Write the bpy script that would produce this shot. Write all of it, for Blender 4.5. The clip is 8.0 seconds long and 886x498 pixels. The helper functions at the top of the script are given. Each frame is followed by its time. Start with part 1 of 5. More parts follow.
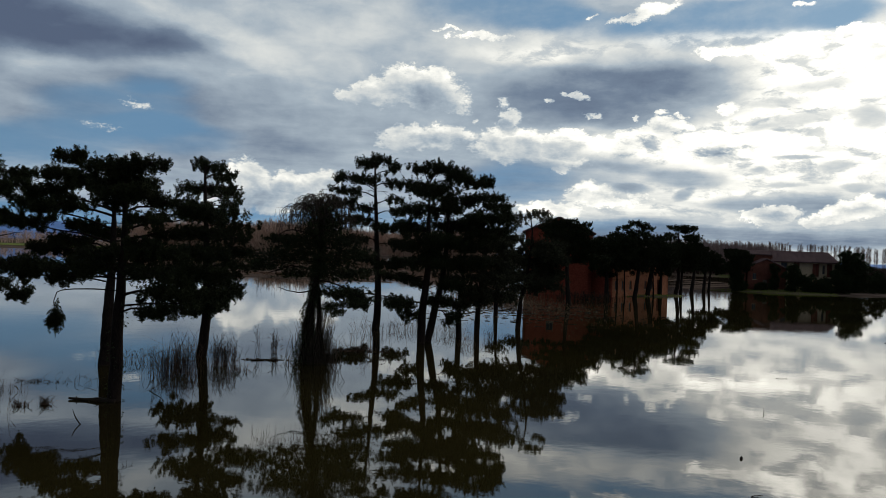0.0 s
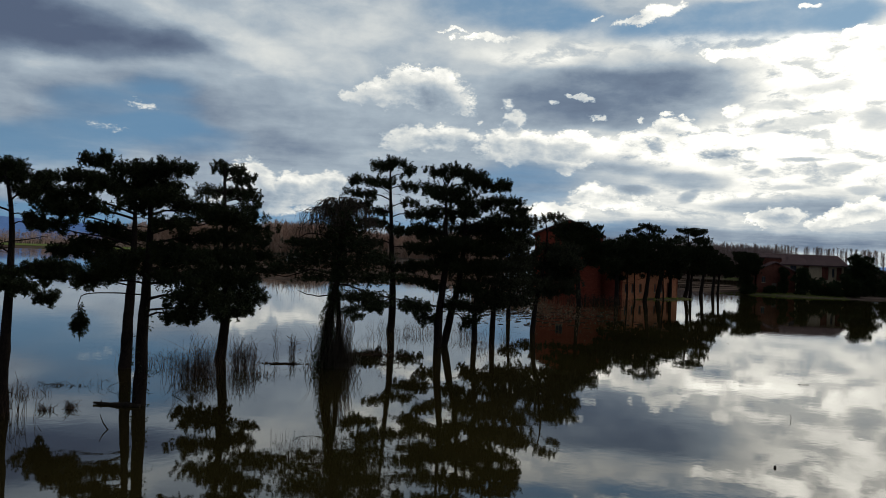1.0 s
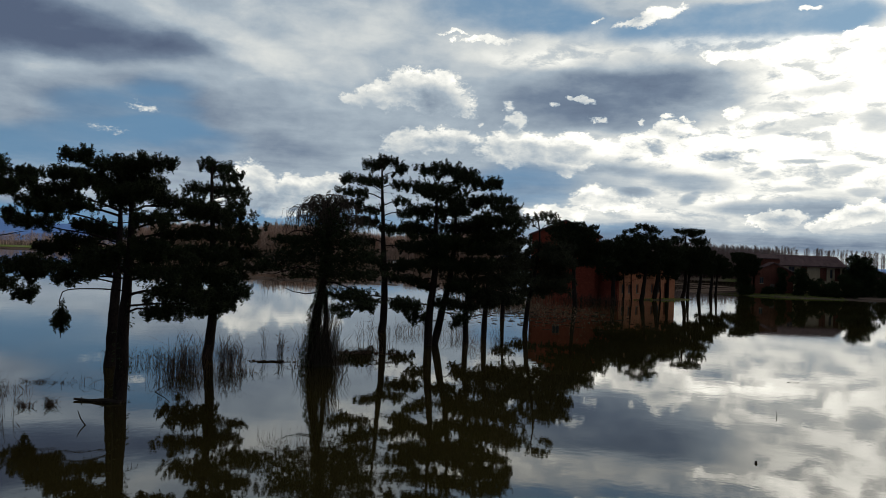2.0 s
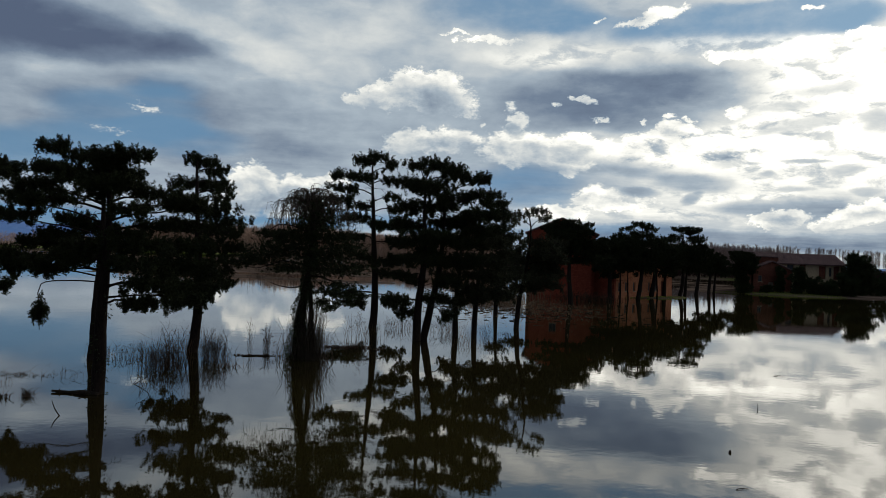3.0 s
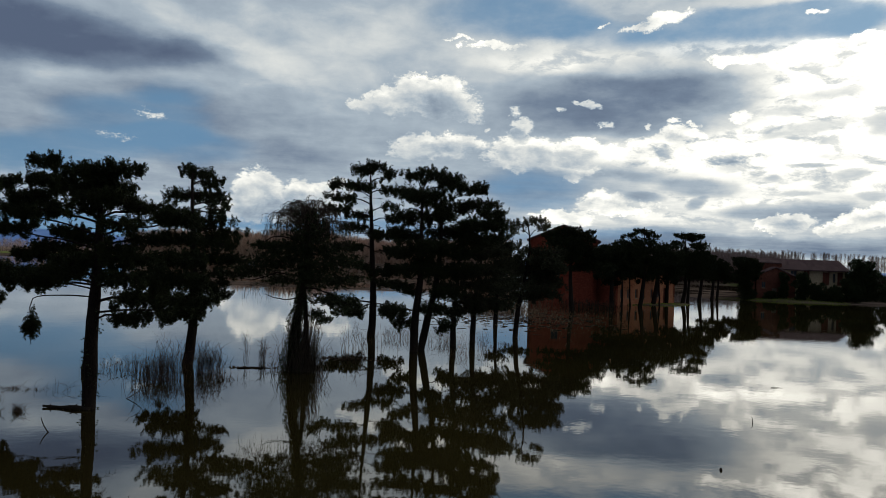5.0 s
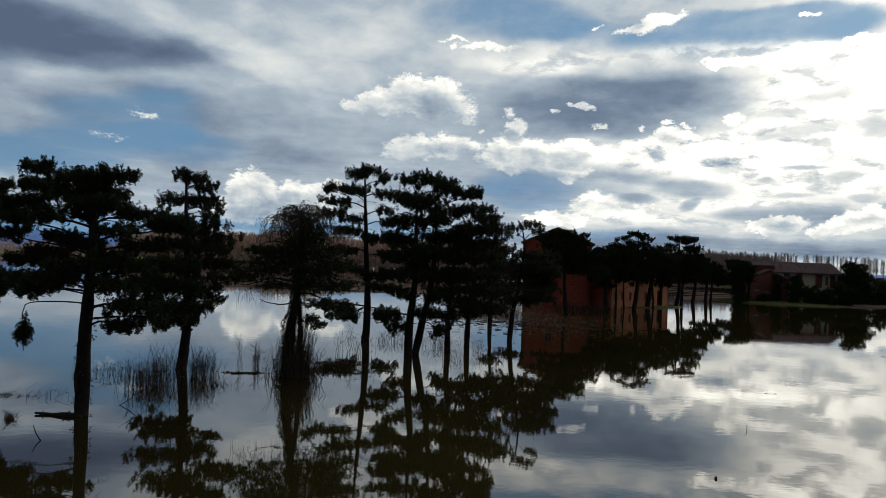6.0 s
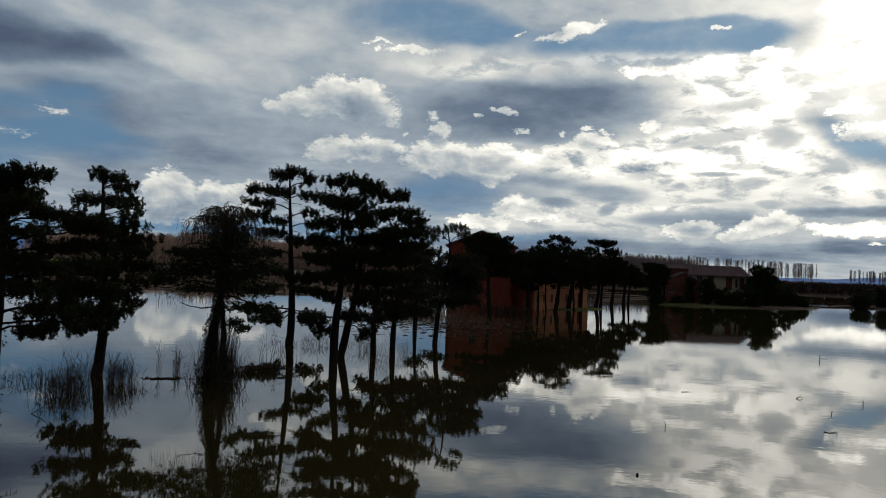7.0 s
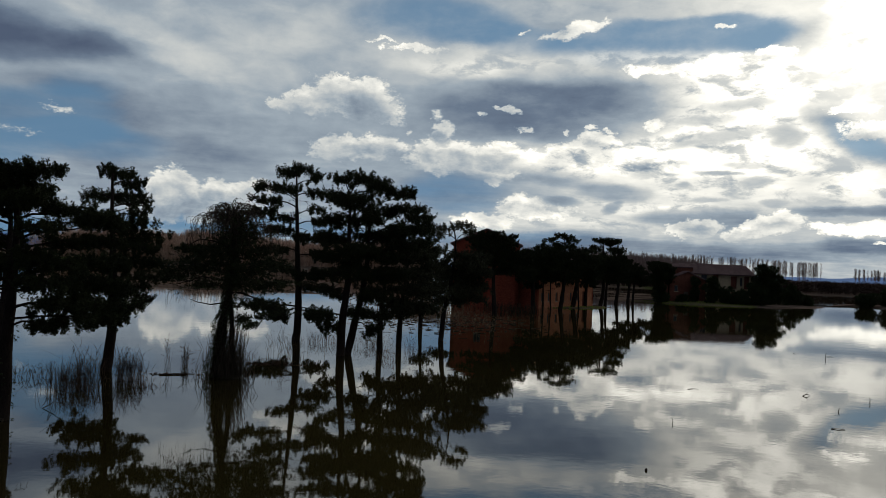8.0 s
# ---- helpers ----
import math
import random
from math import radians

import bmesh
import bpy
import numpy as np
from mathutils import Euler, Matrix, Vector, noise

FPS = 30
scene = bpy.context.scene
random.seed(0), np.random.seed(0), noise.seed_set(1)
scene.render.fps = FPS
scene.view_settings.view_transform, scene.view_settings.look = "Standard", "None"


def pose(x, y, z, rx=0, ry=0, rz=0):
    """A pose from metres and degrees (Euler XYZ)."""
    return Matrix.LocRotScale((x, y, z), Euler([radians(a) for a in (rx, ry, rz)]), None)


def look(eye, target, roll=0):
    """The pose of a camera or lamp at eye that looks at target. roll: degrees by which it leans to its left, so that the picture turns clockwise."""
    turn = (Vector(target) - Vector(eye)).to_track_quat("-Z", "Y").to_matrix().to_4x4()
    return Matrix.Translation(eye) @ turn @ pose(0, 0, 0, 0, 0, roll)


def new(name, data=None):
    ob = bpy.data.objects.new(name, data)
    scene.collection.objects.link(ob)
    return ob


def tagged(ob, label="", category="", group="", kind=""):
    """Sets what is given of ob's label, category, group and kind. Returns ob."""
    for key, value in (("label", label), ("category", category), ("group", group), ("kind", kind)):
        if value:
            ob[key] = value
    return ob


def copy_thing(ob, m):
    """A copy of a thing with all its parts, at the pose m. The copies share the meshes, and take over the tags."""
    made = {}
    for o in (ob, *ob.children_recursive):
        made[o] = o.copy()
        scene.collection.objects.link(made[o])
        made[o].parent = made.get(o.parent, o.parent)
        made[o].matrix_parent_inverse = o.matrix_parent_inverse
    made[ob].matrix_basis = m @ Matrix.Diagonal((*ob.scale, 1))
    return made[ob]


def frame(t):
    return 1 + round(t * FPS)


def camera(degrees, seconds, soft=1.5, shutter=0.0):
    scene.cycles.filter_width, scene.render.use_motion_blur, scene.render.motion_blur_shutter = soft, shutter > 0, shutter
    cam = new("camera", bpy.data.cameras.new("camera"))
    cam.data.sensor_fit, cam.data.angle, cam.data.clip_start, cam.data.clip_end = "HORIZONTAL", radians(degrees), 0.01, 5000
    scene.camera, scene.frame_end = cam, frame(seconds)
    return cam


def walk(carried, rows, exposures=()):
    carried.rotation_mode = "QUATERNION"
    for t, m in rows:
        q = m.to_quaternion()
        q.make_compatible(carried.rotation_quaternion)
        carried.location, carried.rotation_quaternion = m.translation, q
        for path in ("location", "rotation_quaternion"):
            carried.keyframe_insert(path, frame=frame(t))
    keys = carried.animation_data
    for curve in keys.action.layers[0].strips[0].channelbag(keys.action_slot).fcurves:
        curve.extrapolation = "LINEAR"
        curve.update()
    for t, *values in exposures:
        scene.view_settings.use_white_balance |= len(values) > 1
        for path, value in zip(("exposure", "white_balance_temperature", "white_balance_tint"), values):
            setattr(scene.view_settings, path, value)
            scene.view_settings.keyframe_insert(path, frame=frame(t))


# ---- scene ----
cam = camera(59.4, 8.0, soft=0.65)
PATH = [
    (0, (-0.525, 0.036, 6.134), (-0.494, 2.036, 6.142), 2.0),
    (0.5, (-1.226, 0.094, 6.188), (-1.205, 2.094, 6.199), 2.1),
    (1, (-1.374, 0.218, 6.247), (-1.354, 2.218, 6.258), 2.2),
    (1.5, (-1.119, 0.308, 6.196), (-1.1, 2.308, 6.211), 2.2),
    (3, (0.258, 0.444, 5.705), (0.27, 2.444, 5.722), 2.1),
    (3.5, (0.57, 0.433, 5.702), (0.576, 2.433, 5.72), 2.1),
    (4, (0.704, 0.483, 5.78), (0.706, 2.483, 5.802), 2.0),
    (4.5, (0.746, 0.507, 5.926), (0.745, 2.507, 5.953), 2.0),
    (6, (0.694, 0.584, 6.28), (0.709, 2.584, 6.313), 2.1),
    (6.5, (0.588, 0.529, 6.325), (0.757, 2.521, 6.366), 2.1),
    (7, (0.495, 0.504, 6.286), (0.706, 2.493, 6.333), 2.2),
    (7.5, (0.388, 0.434, 6.221), (0.609, 2.421, 6.267), 2.3),
    (8, (0.282, 0.404, 6.189), (0.484, 2.393, 6.232), 2.3),
]
walk(cam, [(t, look(eye, target, roll)) for t, eye, target, roll in PATH], [(0.0, 0.13), (4.7, 0.14), (6.0, 0.22), (6.5, 0.0), (7.0, -0.12), (8.0, -0.10)])

# ---- sky and sun ----
SUN_AZIMUTH, SUN_ELEVATION = 37.0, 21.0      # degrees right of straight ahead, above the horizon

world = bpy.data.worlds.new("sky")
scene.world = world
world.use_nodes = True
wt = world.node_tree
wt.nodes.clear()


def wn(kind):
    """A node of the sky."""
    return wt.nodes.new(kind)


def wlink(value, socket):
    if isinstance(value, bpy.types.NodeSocket):
        wt.links.new(value, socket)
    else:
        socket.default_value = value


def wmath(op, a, b=0.0, c=0.0, clamp=False):
    n = wn("ShaderNodeMath")
    n.operation, n.use_clamp = op, clamp
    for value, socket in zip((a, b, c), n.inputs):
        wlink(value, socket)
    return n.outputs[0]


def wvec(op, a, b=(0, 0, 0)):
    n = wn("ShaderNodeVectorMath")
    n.operation = op
    wlink(a, n.inputs[0])
    wlink(b, n.inputs[1])
    return n.outputs["Value"] if op in ("LENGTH", "DOT_PRODUCT") else n.outputs["Vector"]


def wrange(x, a, b, c, d, kind="SMOOTHSTEP"):
    n = wn("ShaderNodeMapRange")
    n.interpolation_type = kind
    for value, socket in zip((x, a, b, c, d), n.inputs):
        wlink(value, socket)
    return n.outputs[0]


def wnoise(vector, scale, detail, rough=0.55, distortion=0.0):
    n = wn("ShaderNodeTexNoise")
    wlink(vector, n.inputs["Vector"])
    n.inputs["Scale"].default_value, n.inputs["Detail"].default_value = scale, detail
    n.inputs["Roughness"].default_value, n.inputs["Distortion"].default_value = rough, distortion
    return n


def wxyz(x, y, z):
    n = wn("ShaderNodeCombineXYZ")
    for value, socket in zip((x, y, z), n.inputs):
        wlink(value, socket)
    return n.outputs[0]


def wmix(f, a, b):
    n = wn("ShaderNodeMix")
    n.data_type = "RGBA"
    wlink(f, n.inputs[0])
    wlink(a, n.inputs[6])
    wlink(b, n.inputs[7])
    return n.outputs[2]


direction = wn("ShaderNodeTexCoord").outputs["Generated"]
split = wn("ShaderNodeSeparateXYZ")
wlink(direction, split.inputs[0])
dx, dy, dz = split.outputs
azimuth = wmath("MULTIPLY", wmath("ARCTAN2", dx, dy), 57.2958)
elevation = wmath("MULTIPLY", wmath("ARCSINE", dz), 57.2958)
dome = wxyz(azimuth, elevation, 0.0)
# the cloud deck seen in perspective: flat layers crowd together towards the horizon
deck_div = wmath("ADD", wmath("MAXIMUM", dz, 0.0), 0.07)
deck = wxyz(wmath("DIVIDE", dx, deck_div), wmath("DIVIDE", dy, deck_div), 0.0)
wisps = wnoise(deck, 2.6, 9, 0.58, 0.35).outputs["Fac"]
broad = wnoise(deck, 0.9, 4, 0.5).outputs["Fac"]
puffs = wnoise(wvec("MULTIPLY", dome, (0.30, 0.50, 1)), 1.0, 9, 0.6, 0.2).outputs["Fac"]
puffs_fine = wnoise(wvec("MULTIPLY", dome, (0.9, 1.3, 1)), 1.0, 6, 0.62).outputs["Fac"]
drift = wvec("SUBTRACT", wnoise(wvec("MULTIPLY", dome, (0.10, 0.20, 1)), 1.0, 7, 0.6).outputs["Color"], (0.5, 0.5, 0.5))
soft_place = wvec("ADD", dome, wvec("MULTIPLY", drift, (4.6, 2.3, 0.0)))
curl = wvec("SUBTRACT", wnoise(wvec("MULTIPLY", dome, (0.45, 0.65, 1)), 1.0, 6, 0.62).outputs["Color"], (0.5, 0.5, 0.5))
heap_place = wvec("ADD", dome, wvec("MULTIPLY", curl, (3.0, 1.9, 0.0)))

tone = wmath("ADD", 0.46, wmath("MULTIPLY", wmath("SUBTRACT", wisps, 0.5), 0.27))
tone = wmath("ADD", tone, wmath("MULTIPLY", wmath("SUBTRACT", broad, 0.5), 0.30))
tone = wmath("ADD", tone, wmath("MULTIPLY", wmath("SUBTRACT", puffs, 0.5), 0.30))
gap = wmath("MULTIPLY", wmath("SUBTRACT", broad, 0.52), -0.9)
heaps, bellies = -1.0, -1.0


def blob(place, az, el, wide, high, tilt):
    """The squared distance from a patch's middle, in its own half widths."""
    if abs(tilt) > 5:
        c, s = math.cos(radians(tilt)), -math.sin(radians(tilt))
        u = wmath("SUBTRACT", wvec("DOT_PRODUCT", place, (c / wide, s / wide, 0)), (az * c + el * s) / wide)
        v = wmath("SUBTRACT", wvec("DOT_PRODUCT", place, (-s / high, c / high, 0)), (-az * s + el * c) / high)
        return wmath("MULTIPLY_ADD", u, u, wmath("MULTIPLY", v, v))
    n = wn("ShaderNodeVectorMath")
    n.operation = "MULTIPLY_ADD"
    wlink(place, n.inputs[0])
    n.inputs[1].default_value = (1 / wide, 1 / high, 0)
    n.inputs[2].default_value = (-az / wide, -el / high, 0)
    return wvec("DOT_PRODUCT", n.outputs[0], n.outputs[0])


def soft(az, el, wide, high, tilt, amount):
    """A soft lighter or darker sheet of cloud."""
    global tone
    tone = wmath("ADD", tone, wrange(blob(soft_place, az, el, wide, high, tilt), 0.0, 2.2, amount, 0.0))


def clear(az, el, wide, high, tilt, amount):
    """A gap in the deck that shows blue sky."""
    global gap
    gap = wmath("ADD", gap, wrange(blob(soft_place, az, el, wide, high, tilt), 0.1, 2.0, amount, 0.0))


def heap(az, el, wide, high, tilt, amount):
    """A bright heap of cumulus with a crisp edge."""
    global heaps, bellies
    if high < 0.45:
        amount *= 0.84      # small shreds stay thin
    heaps = wmath("MAXIMUM", heaps, wrange(blob(heap_place, az, el, wide, high, tilt), 0.0, 2.0, amount, -0.6, "LINEAR"))
    if high > 0.6:
        # the shaded belly, away from the light
        bellies = wmath("MAXIMUM", bellies, wrange(blob(heap_place, az - 0.15, el - 0.3 - 0.25 * high, wide, high * 0.9, tilt), 0.0, 2.0, amount, -0.6, "LINEAR"))


soft(-27.8, 13.8, 9.6, 1.50, 1, -0.34)
soft(-30.1, 14.3, 5.0, 2.08, -2, -0.12)
soft(-20.1, 13.9, 4.6, 0.67, 1, -0.1)
soft(-28.0, 10.1, 6.2, 1.67, -2, -0.04)
soft(-25.3, 11.1, 3.3, 1.17, 13, 0.1)
soft(-28.8, 7.1, 3.8, 1.25, -2, -0.08)
soft(-21.4, 9.4, 5.8, 1.88, -2, -0.12)
soft(-15.2, 14.6, 6.2, 1.04, 20, 0.14)
soft(-9.6, 13.5, 6.7, 2.92, -2, 0.08)
soft(-17.8, 12.0, 5.0, 0.83, -2, 0.06)
soft(-12.6, 8.2, 6.2, 2.08, -2, -0.04)
soft(-14.5, 6.8, 6.2, 1.04, -2, -0.06)
soft(-6.4, 16.8, 8.3, 1.67, -2, 0.1)
soft(-5.9, 14.2, 4.2, 1.67, -2, 0.06)
soft(13.9, 12.2, 7.9, 2.50, -2, -0.23)
soft(15.8, 13.3, 4.6, 1.67, 10, -0.12)
soft(17.8, 11.0, 3.8, 1.25, 3, -0.12)
soft(7.9, 11.0, 5.0, 1.46, -2, -0.1)
soft(7.0, 13.4, 4.6, 1.67, -2, -0.03)
soft(20.3, 14.5, 13.8, 0.92, -5, 0.22)
soft(10.6, 15.0, 8.3, 1.04, -2, 0.14)
soft(28.0, 14.5, 4.2, 1.46, -2, 0.15)
soft(3.7, 14.2, 5.0, 1.67, -2, 0.1)
soft(25.7, 10.3, 8.3, 2.92, -2, 0.25)
soft(24.1, 7.1, 10.8, 2.50, -2, 0.24)
soft(12.9, 8.1, 8.3, 1.25, 1, 0.2)
soft(16.9, 3.9, 10.4, 0.92, -2, 0.2)
soft(27.4, 12.4, 6.2, 1.67, -2, 0.12)
soft(13.3, 6.7, 3.3, 0.67, 1, -0.18)
soft(18.0, 5.8, 2.5, 0.58, 3, -0.25)
soft(14.2, 4.9, 1.2, 0.29, -2, -0.25)
soft(17.8, 4.7, 0.8, 0.29, -27, -0.3)
soft(24.8, 9.5, 2.5, 0.38, -10, -0.28)
soft(23.2, 8.8, 2.1, 0.42, -2, -0.15)
soft(26.4, 11.6, 2.5, 0.33, -2, -0.25)
soft(24.0, 10.8, 1.7, 0.33, -2, -0.2)
soft(25.2, 7.1, 0.9, 0.17, -2, -0.4)
soft(27.2, 6.4, 1.0, 0.42, -2, -0.3)
soft(29.2, 9.5, 1.2, 0.58, -2, -0.35)
soft(20.6, 7.2, 1.2, 0.29, -2, -0.2)
soft(23.3, 6.3, 0.6, 0.21, -2, -0.25)
soft(26.7, 7.7, 1.2, 0.21, -2, -0.25)
soft(28.9, 5.0, 0.8, 0.25, -2, -0.2)
soft(24.2, 5.2, 1.2, 0.17, -2, -0.2)
soft(24.2, 4.0, 4.6, 0.58, -5, -0.4)
soft(20.7, 1.8, 12.5, 0.50, -2, -0.12)
soft(-25.0, 11.2, 13.8, 4.58, -2, -0.07)
soft(27.7, 2.0, 6.2, 0.58, -2, -0.16)
soft(13.1, 2.0, 6.2, 0.58, -2, -0.2)
soft(6.5, 5.3, 3.3, 1.46, 8, -0.2)
soft(11.4, 3.2, 5.0, 0.67, -2, 0.1)
soft(33.7, 9.0, 2.9, 0.92, 30, -0.4)
soft(32.0, 10.8, 1.7, 0.75, 8, -0.25)
soft(34.5, 4.5, 4.2, 0.33, -2, -0.3)
soft(35.2, 2.5, 3.3, 0.42, -2, -0.35)
soft(33.6, 13.9, 4.2, 0.83, -2, -0.12)
soft(35.0, 15.9, 3.3, 2.50, -2, 0.5)
soft(34.4, 6.3, 2.5, 1.25, -2, 0.2)
soft(30.4, 15.9, 4.6, 1.33, -2, -0.25)
soft(-28.3, 1.5, 7.9, 1.50, -2, -0.16)
clear(21.7, 16.2, 7.1, 1.58, 2, 0.9)
clear(4.4, 17.5, 5.8, 1.46, -2, 0.8)
clear(10.6, 16.5, 4.2, 1.04, -2, 0.5)
clear(24.5, 16.9, 5.0, 1.25, -2, 0.8)
clear(-22.1, 8.9, 5.0, 1.88, 3, 0.75)
clear(-27.2, 6.0, 5.4, 1.46, -2, 0.8)
clear(-19.6, 11.1, 2.5, 0.83, -2, 0.4)
clear(6.5, 5.3, 3.8, 1.67, 6, 0.6)
clear(-12.4, 2.3, 5.0, 0.83, -2, 0.7)
clear(-3.4, 2.3, 9.2, 0.83, -2, 0.5)
clear(12.3, 2.2, 6.2, 0.50, -2, 0.4)
clear(-18.4, 7.3, 4.2, 1.25, -2, 0.5)
clear(33.7, 9.1, 2.5, 0.92, 30, 0.5)
clear(-28.3, 1.4, 8.3, 1.42, -2, 0.9)
heap(-13.6, 4.3, 1.9, 1.88, -2, 0.9)
heap(-14.4, 3.2, 1.9, 1.25, -2, 0.8)
heap(-12.2, 3.8, 2.1, 1.46, -2, 0.8)
heap(-10.7, 4.4, 1.7, 1.46, -2, 0.8)
heap(-9.2, 4.3, 1.9, 1.25, -2, 0.75)
heap(-8.0, 4.8, 1.5, 1.04, -2, 0.7)
heap(-10.8, 2.8, 3.8, 0.58, -2, 0.4)
heap(-1.3, 12.0, 3.5, 1.58, -2, 0.75)
heap(-4.2, 11.5, 2.5, 1.25, -2, 0.6)
heap(0.4, 11.1, 2.3, 1.04, 8, 0.65)
heap(-6.0, 11.0, 1.5, 0.75, -2, 0.45)
heap(1.7, 10.3, 1.0, 0.50, -2, 0.4)
heap(-0.7, 8.4, 3.1, 1.04, -2, 0.7)
heap(-2.8, 8.1, 1.9, 0.92, -2, 0.6)
heap(1.8, 8.4, 1.7, 0.75, -2, 0.5)
heap(5.5, 10.0, 1.0, 0.83, -2, 0.65)
heap(5.0, 11.0, 0.7, 0.58, -2, 0.35)
heap(8.5, 11.3, 0.5, 0.25, -2, 0.5)
heap(10.3, 11.5, 1.0, 0.33, 6, 0.75)
heap(11.6, 10.2, 0.9, 0.29, -2, 0.65)
heap(14.5, 10.1, 0.4, 0.29, -2, 0.6)
heap(16.5, 10.4, 0.6, 0.25, 6, 0.5)
heap(17.6, 10.1, 0.5, 0.29, -2, 0.5)
heap(2.7, 9.7, 0.4, 0.21, -2, 0.4)
heap(6.0, 8.4, 2.9, 1.04, 8, 0.75)
heap(4.7, 7.5, 2.5, 0.83, 8, 0.55)
heap(9.7, 8.3, 2.3, 0.92, -2, 0.75)
heap(12.1, 8.0, 2.1, 0.75, -2, 0.6)
heap(8.9, 7.2, 2.9, 0.83, 8, 0.5)
heap(17.1, 9.1, 1.5, 0.92, 13, 0.85)
heap(15.2, 8.5, 2.5, 0.92, -2, 0.8)
heap(13.7, 7.9, 2.1, 0.83, -2, 0.7)
heap(19.8, 7.9, 2.5, 0.67, -2, 0.8)
heap(21.6, 8.0, 2.5, 0.62, -2, 0.8)
heap(20.8, 10.5, 1.2, 0.42, -2, 0.6)
heap(9.4, 6.3, 0.8, 0.50, -2, 0.5)
heap(9.0, 3.5, 2.1, 0.58, -2, 0.75)
heap(7.4, 3.2, 1.5, 0.42, -2, 0.6)
heap(11.4, 4.8, 2.1, 0.67, -2, 0.5)
heap(12.6, 4.2, 3.8, 0.58, -2, 0.5)
heap(22.8, 3.2, 1.2, 0.58, -2, 0.72)
heap(24.2, 3.5, 1.5, 0.67, -2, 0.74)
heap(23.4, 2.9, 1.9, 0.33, -2, 0.6)
heap(27.6, 3.4, 1.9, 0.67, -7, 0.74)
heap(29.2, 3.8, 1.9, 0.75, -2, 0.74)
heap(26.3, 2.9, 1.0, 0.33, -2, 0.8)
heap(15.3, 17.3, 2.3, 0.58, -12, 0.6)
heap(13.4, 16.9, 1.2, 0.42, -22, 0.5)
heap(16.4, 17.6, 1.2, 0.33, -12, 0.45)
heap(11.2, 17.1, 0.5, 0.21, -2, 0.45)
heap(3.2, 15.5, 3.1, 0.29, 1, 0.5)
heap(0.7, 16.0, 1.7, 0.21, 8, 0.4)
heap(25.4, 17.1, 0.8, 0.33, -2, 0.5)
heap(27.6, 14.7, 2.5, 0.83, -14, 0.85)
heap(23.9, 14.6, 2.5, 0.58, -10, 0.7)
heap(21.0, 14.4, 2.9, 0.50, -2, 0.65)
heap(26.0, 14.8, 1.7, 0.58, -2, 0.6)
heap(-21.0, 9.4, 1.8, 0.21, -2, 0.35)
heap(-23.0, 7.8, 1.9, 0.42, -2, 0.25)
heap(33.6, 11.2, 1.7, 0.33, -2, 0.7)
heap(34.7, 9.8, 2.5, 0.83, -2, 0.7)
heap(32.8, 3.4, 2.1, 0.50, -2, 0.6)
heap(34.8, 3.6, 2.1, 0.50, -2, 0.7)
heap(35.1, 2.6, 0.8, 0.21, -2, 0.5)

shreds = wnoise(wvec("MULTIPLY", dome, (2.6, 4.2, 1)), 1.0, 4, 0.6, 0.4).outputs["Fac"]
heap_field = wmath("ADD", heaps, wmath("MULTIPLY", wmath("SUBTRACT", puffs_fine, 0.5), 1.0))
heap_field = wmath("ADD", heap_field, wmath("MULTIPLY", wmath("SUBTRACT", shreds, 0.5), 0.7))
heap_mask = wrange(heap_field, 0.02, 0.40, 0.0, 0.9)
belly_field = wmath("ADD", bellies, wmath("MULTIPLY", wmath("SUBTRACT", puffs, 0.5), 1.1))
heap_tone = wmath("ADD", wrange(belly_field, -0.1, 0.65, 0.86, 0.56), wmath("MULTIPLY", wmath("SUBTRACT", puffs, 0.5), 1.2))
heap_tone = wmath("ADD", heap_tone, wmath("MULTIPLY", wmath("SUBTRACT", tone, 0.5), 0.45))

# the veiled sun brightens the clouds round it
sun_dir = Vector((math.sin(radians(SUN_AZIMUTH)) * math.cos(radians(SUN_ELEVATION)),
                  math.cos(radians(SUN_AZIMUTH)) * math.cos(radians(SUN_ELEVATION)), math.sin(radians(SUN_ELEVATION))))
near_sun = wvec("DOT_PRODUCT", direction, tuple(sun_dir))
glow = wmath("ADD", wrange(near_sun, 0.80, 1.0, 0.0, 0.20), wrange(near_sun, 0.965, 1.0, 0.0, 0.34))
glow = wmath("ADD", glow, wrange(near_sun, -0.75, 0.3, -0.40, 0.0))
# broken cells of cloud in the bright part of the deck
cells = wnoise(wvec("MULTIPLY", dome, (0.36, 0.85, 1)), 1.0, 8, 0.62, 0.3).outputs["Fac"]
flecks = wmath("MULTIPLY", wrange(cells, 0.47, 0.64, 0.06, -0.36), wrange(near_sun, 0.80, 0.93, 0.0, 1.0))
flecks = wmath("MULTIPLY", flecks, wrange(tone, 0.5, 0.8, 0.1, 1.0))
glow = wmath("ADD", glow, flecks)
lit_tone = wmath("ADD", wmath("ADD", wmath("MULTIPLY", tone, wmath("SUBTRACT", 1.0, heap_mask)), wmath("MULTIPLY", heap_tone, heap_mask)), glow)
ramp = wn("ShaderNodeValToRGB")
wlink(wmath("DIVIDE", lit_tone, 2.0), ramp.inputs[0])
stops = ramp.color_ramp.elements
stops[0].position, stops[0].color = 0.0, (0.085, 0.115, 0.18, 1)
stops[1].position, stops[1].color = 1.0, (4.0, 3.8, 3.35, 1)
for place, colour in ((0.12, (0.155, 0.205, 0.28)), (0.25, (0.35, 0.415, 0.475)), (0.36, (0.66, 0.68, 0.66)), (0.48, (1.06, 1.04, 0.95)), (0.62, (1.85, 1.80, 1.62))):
    stop = stops.new(place)
    stop.color = (*colour, 1)

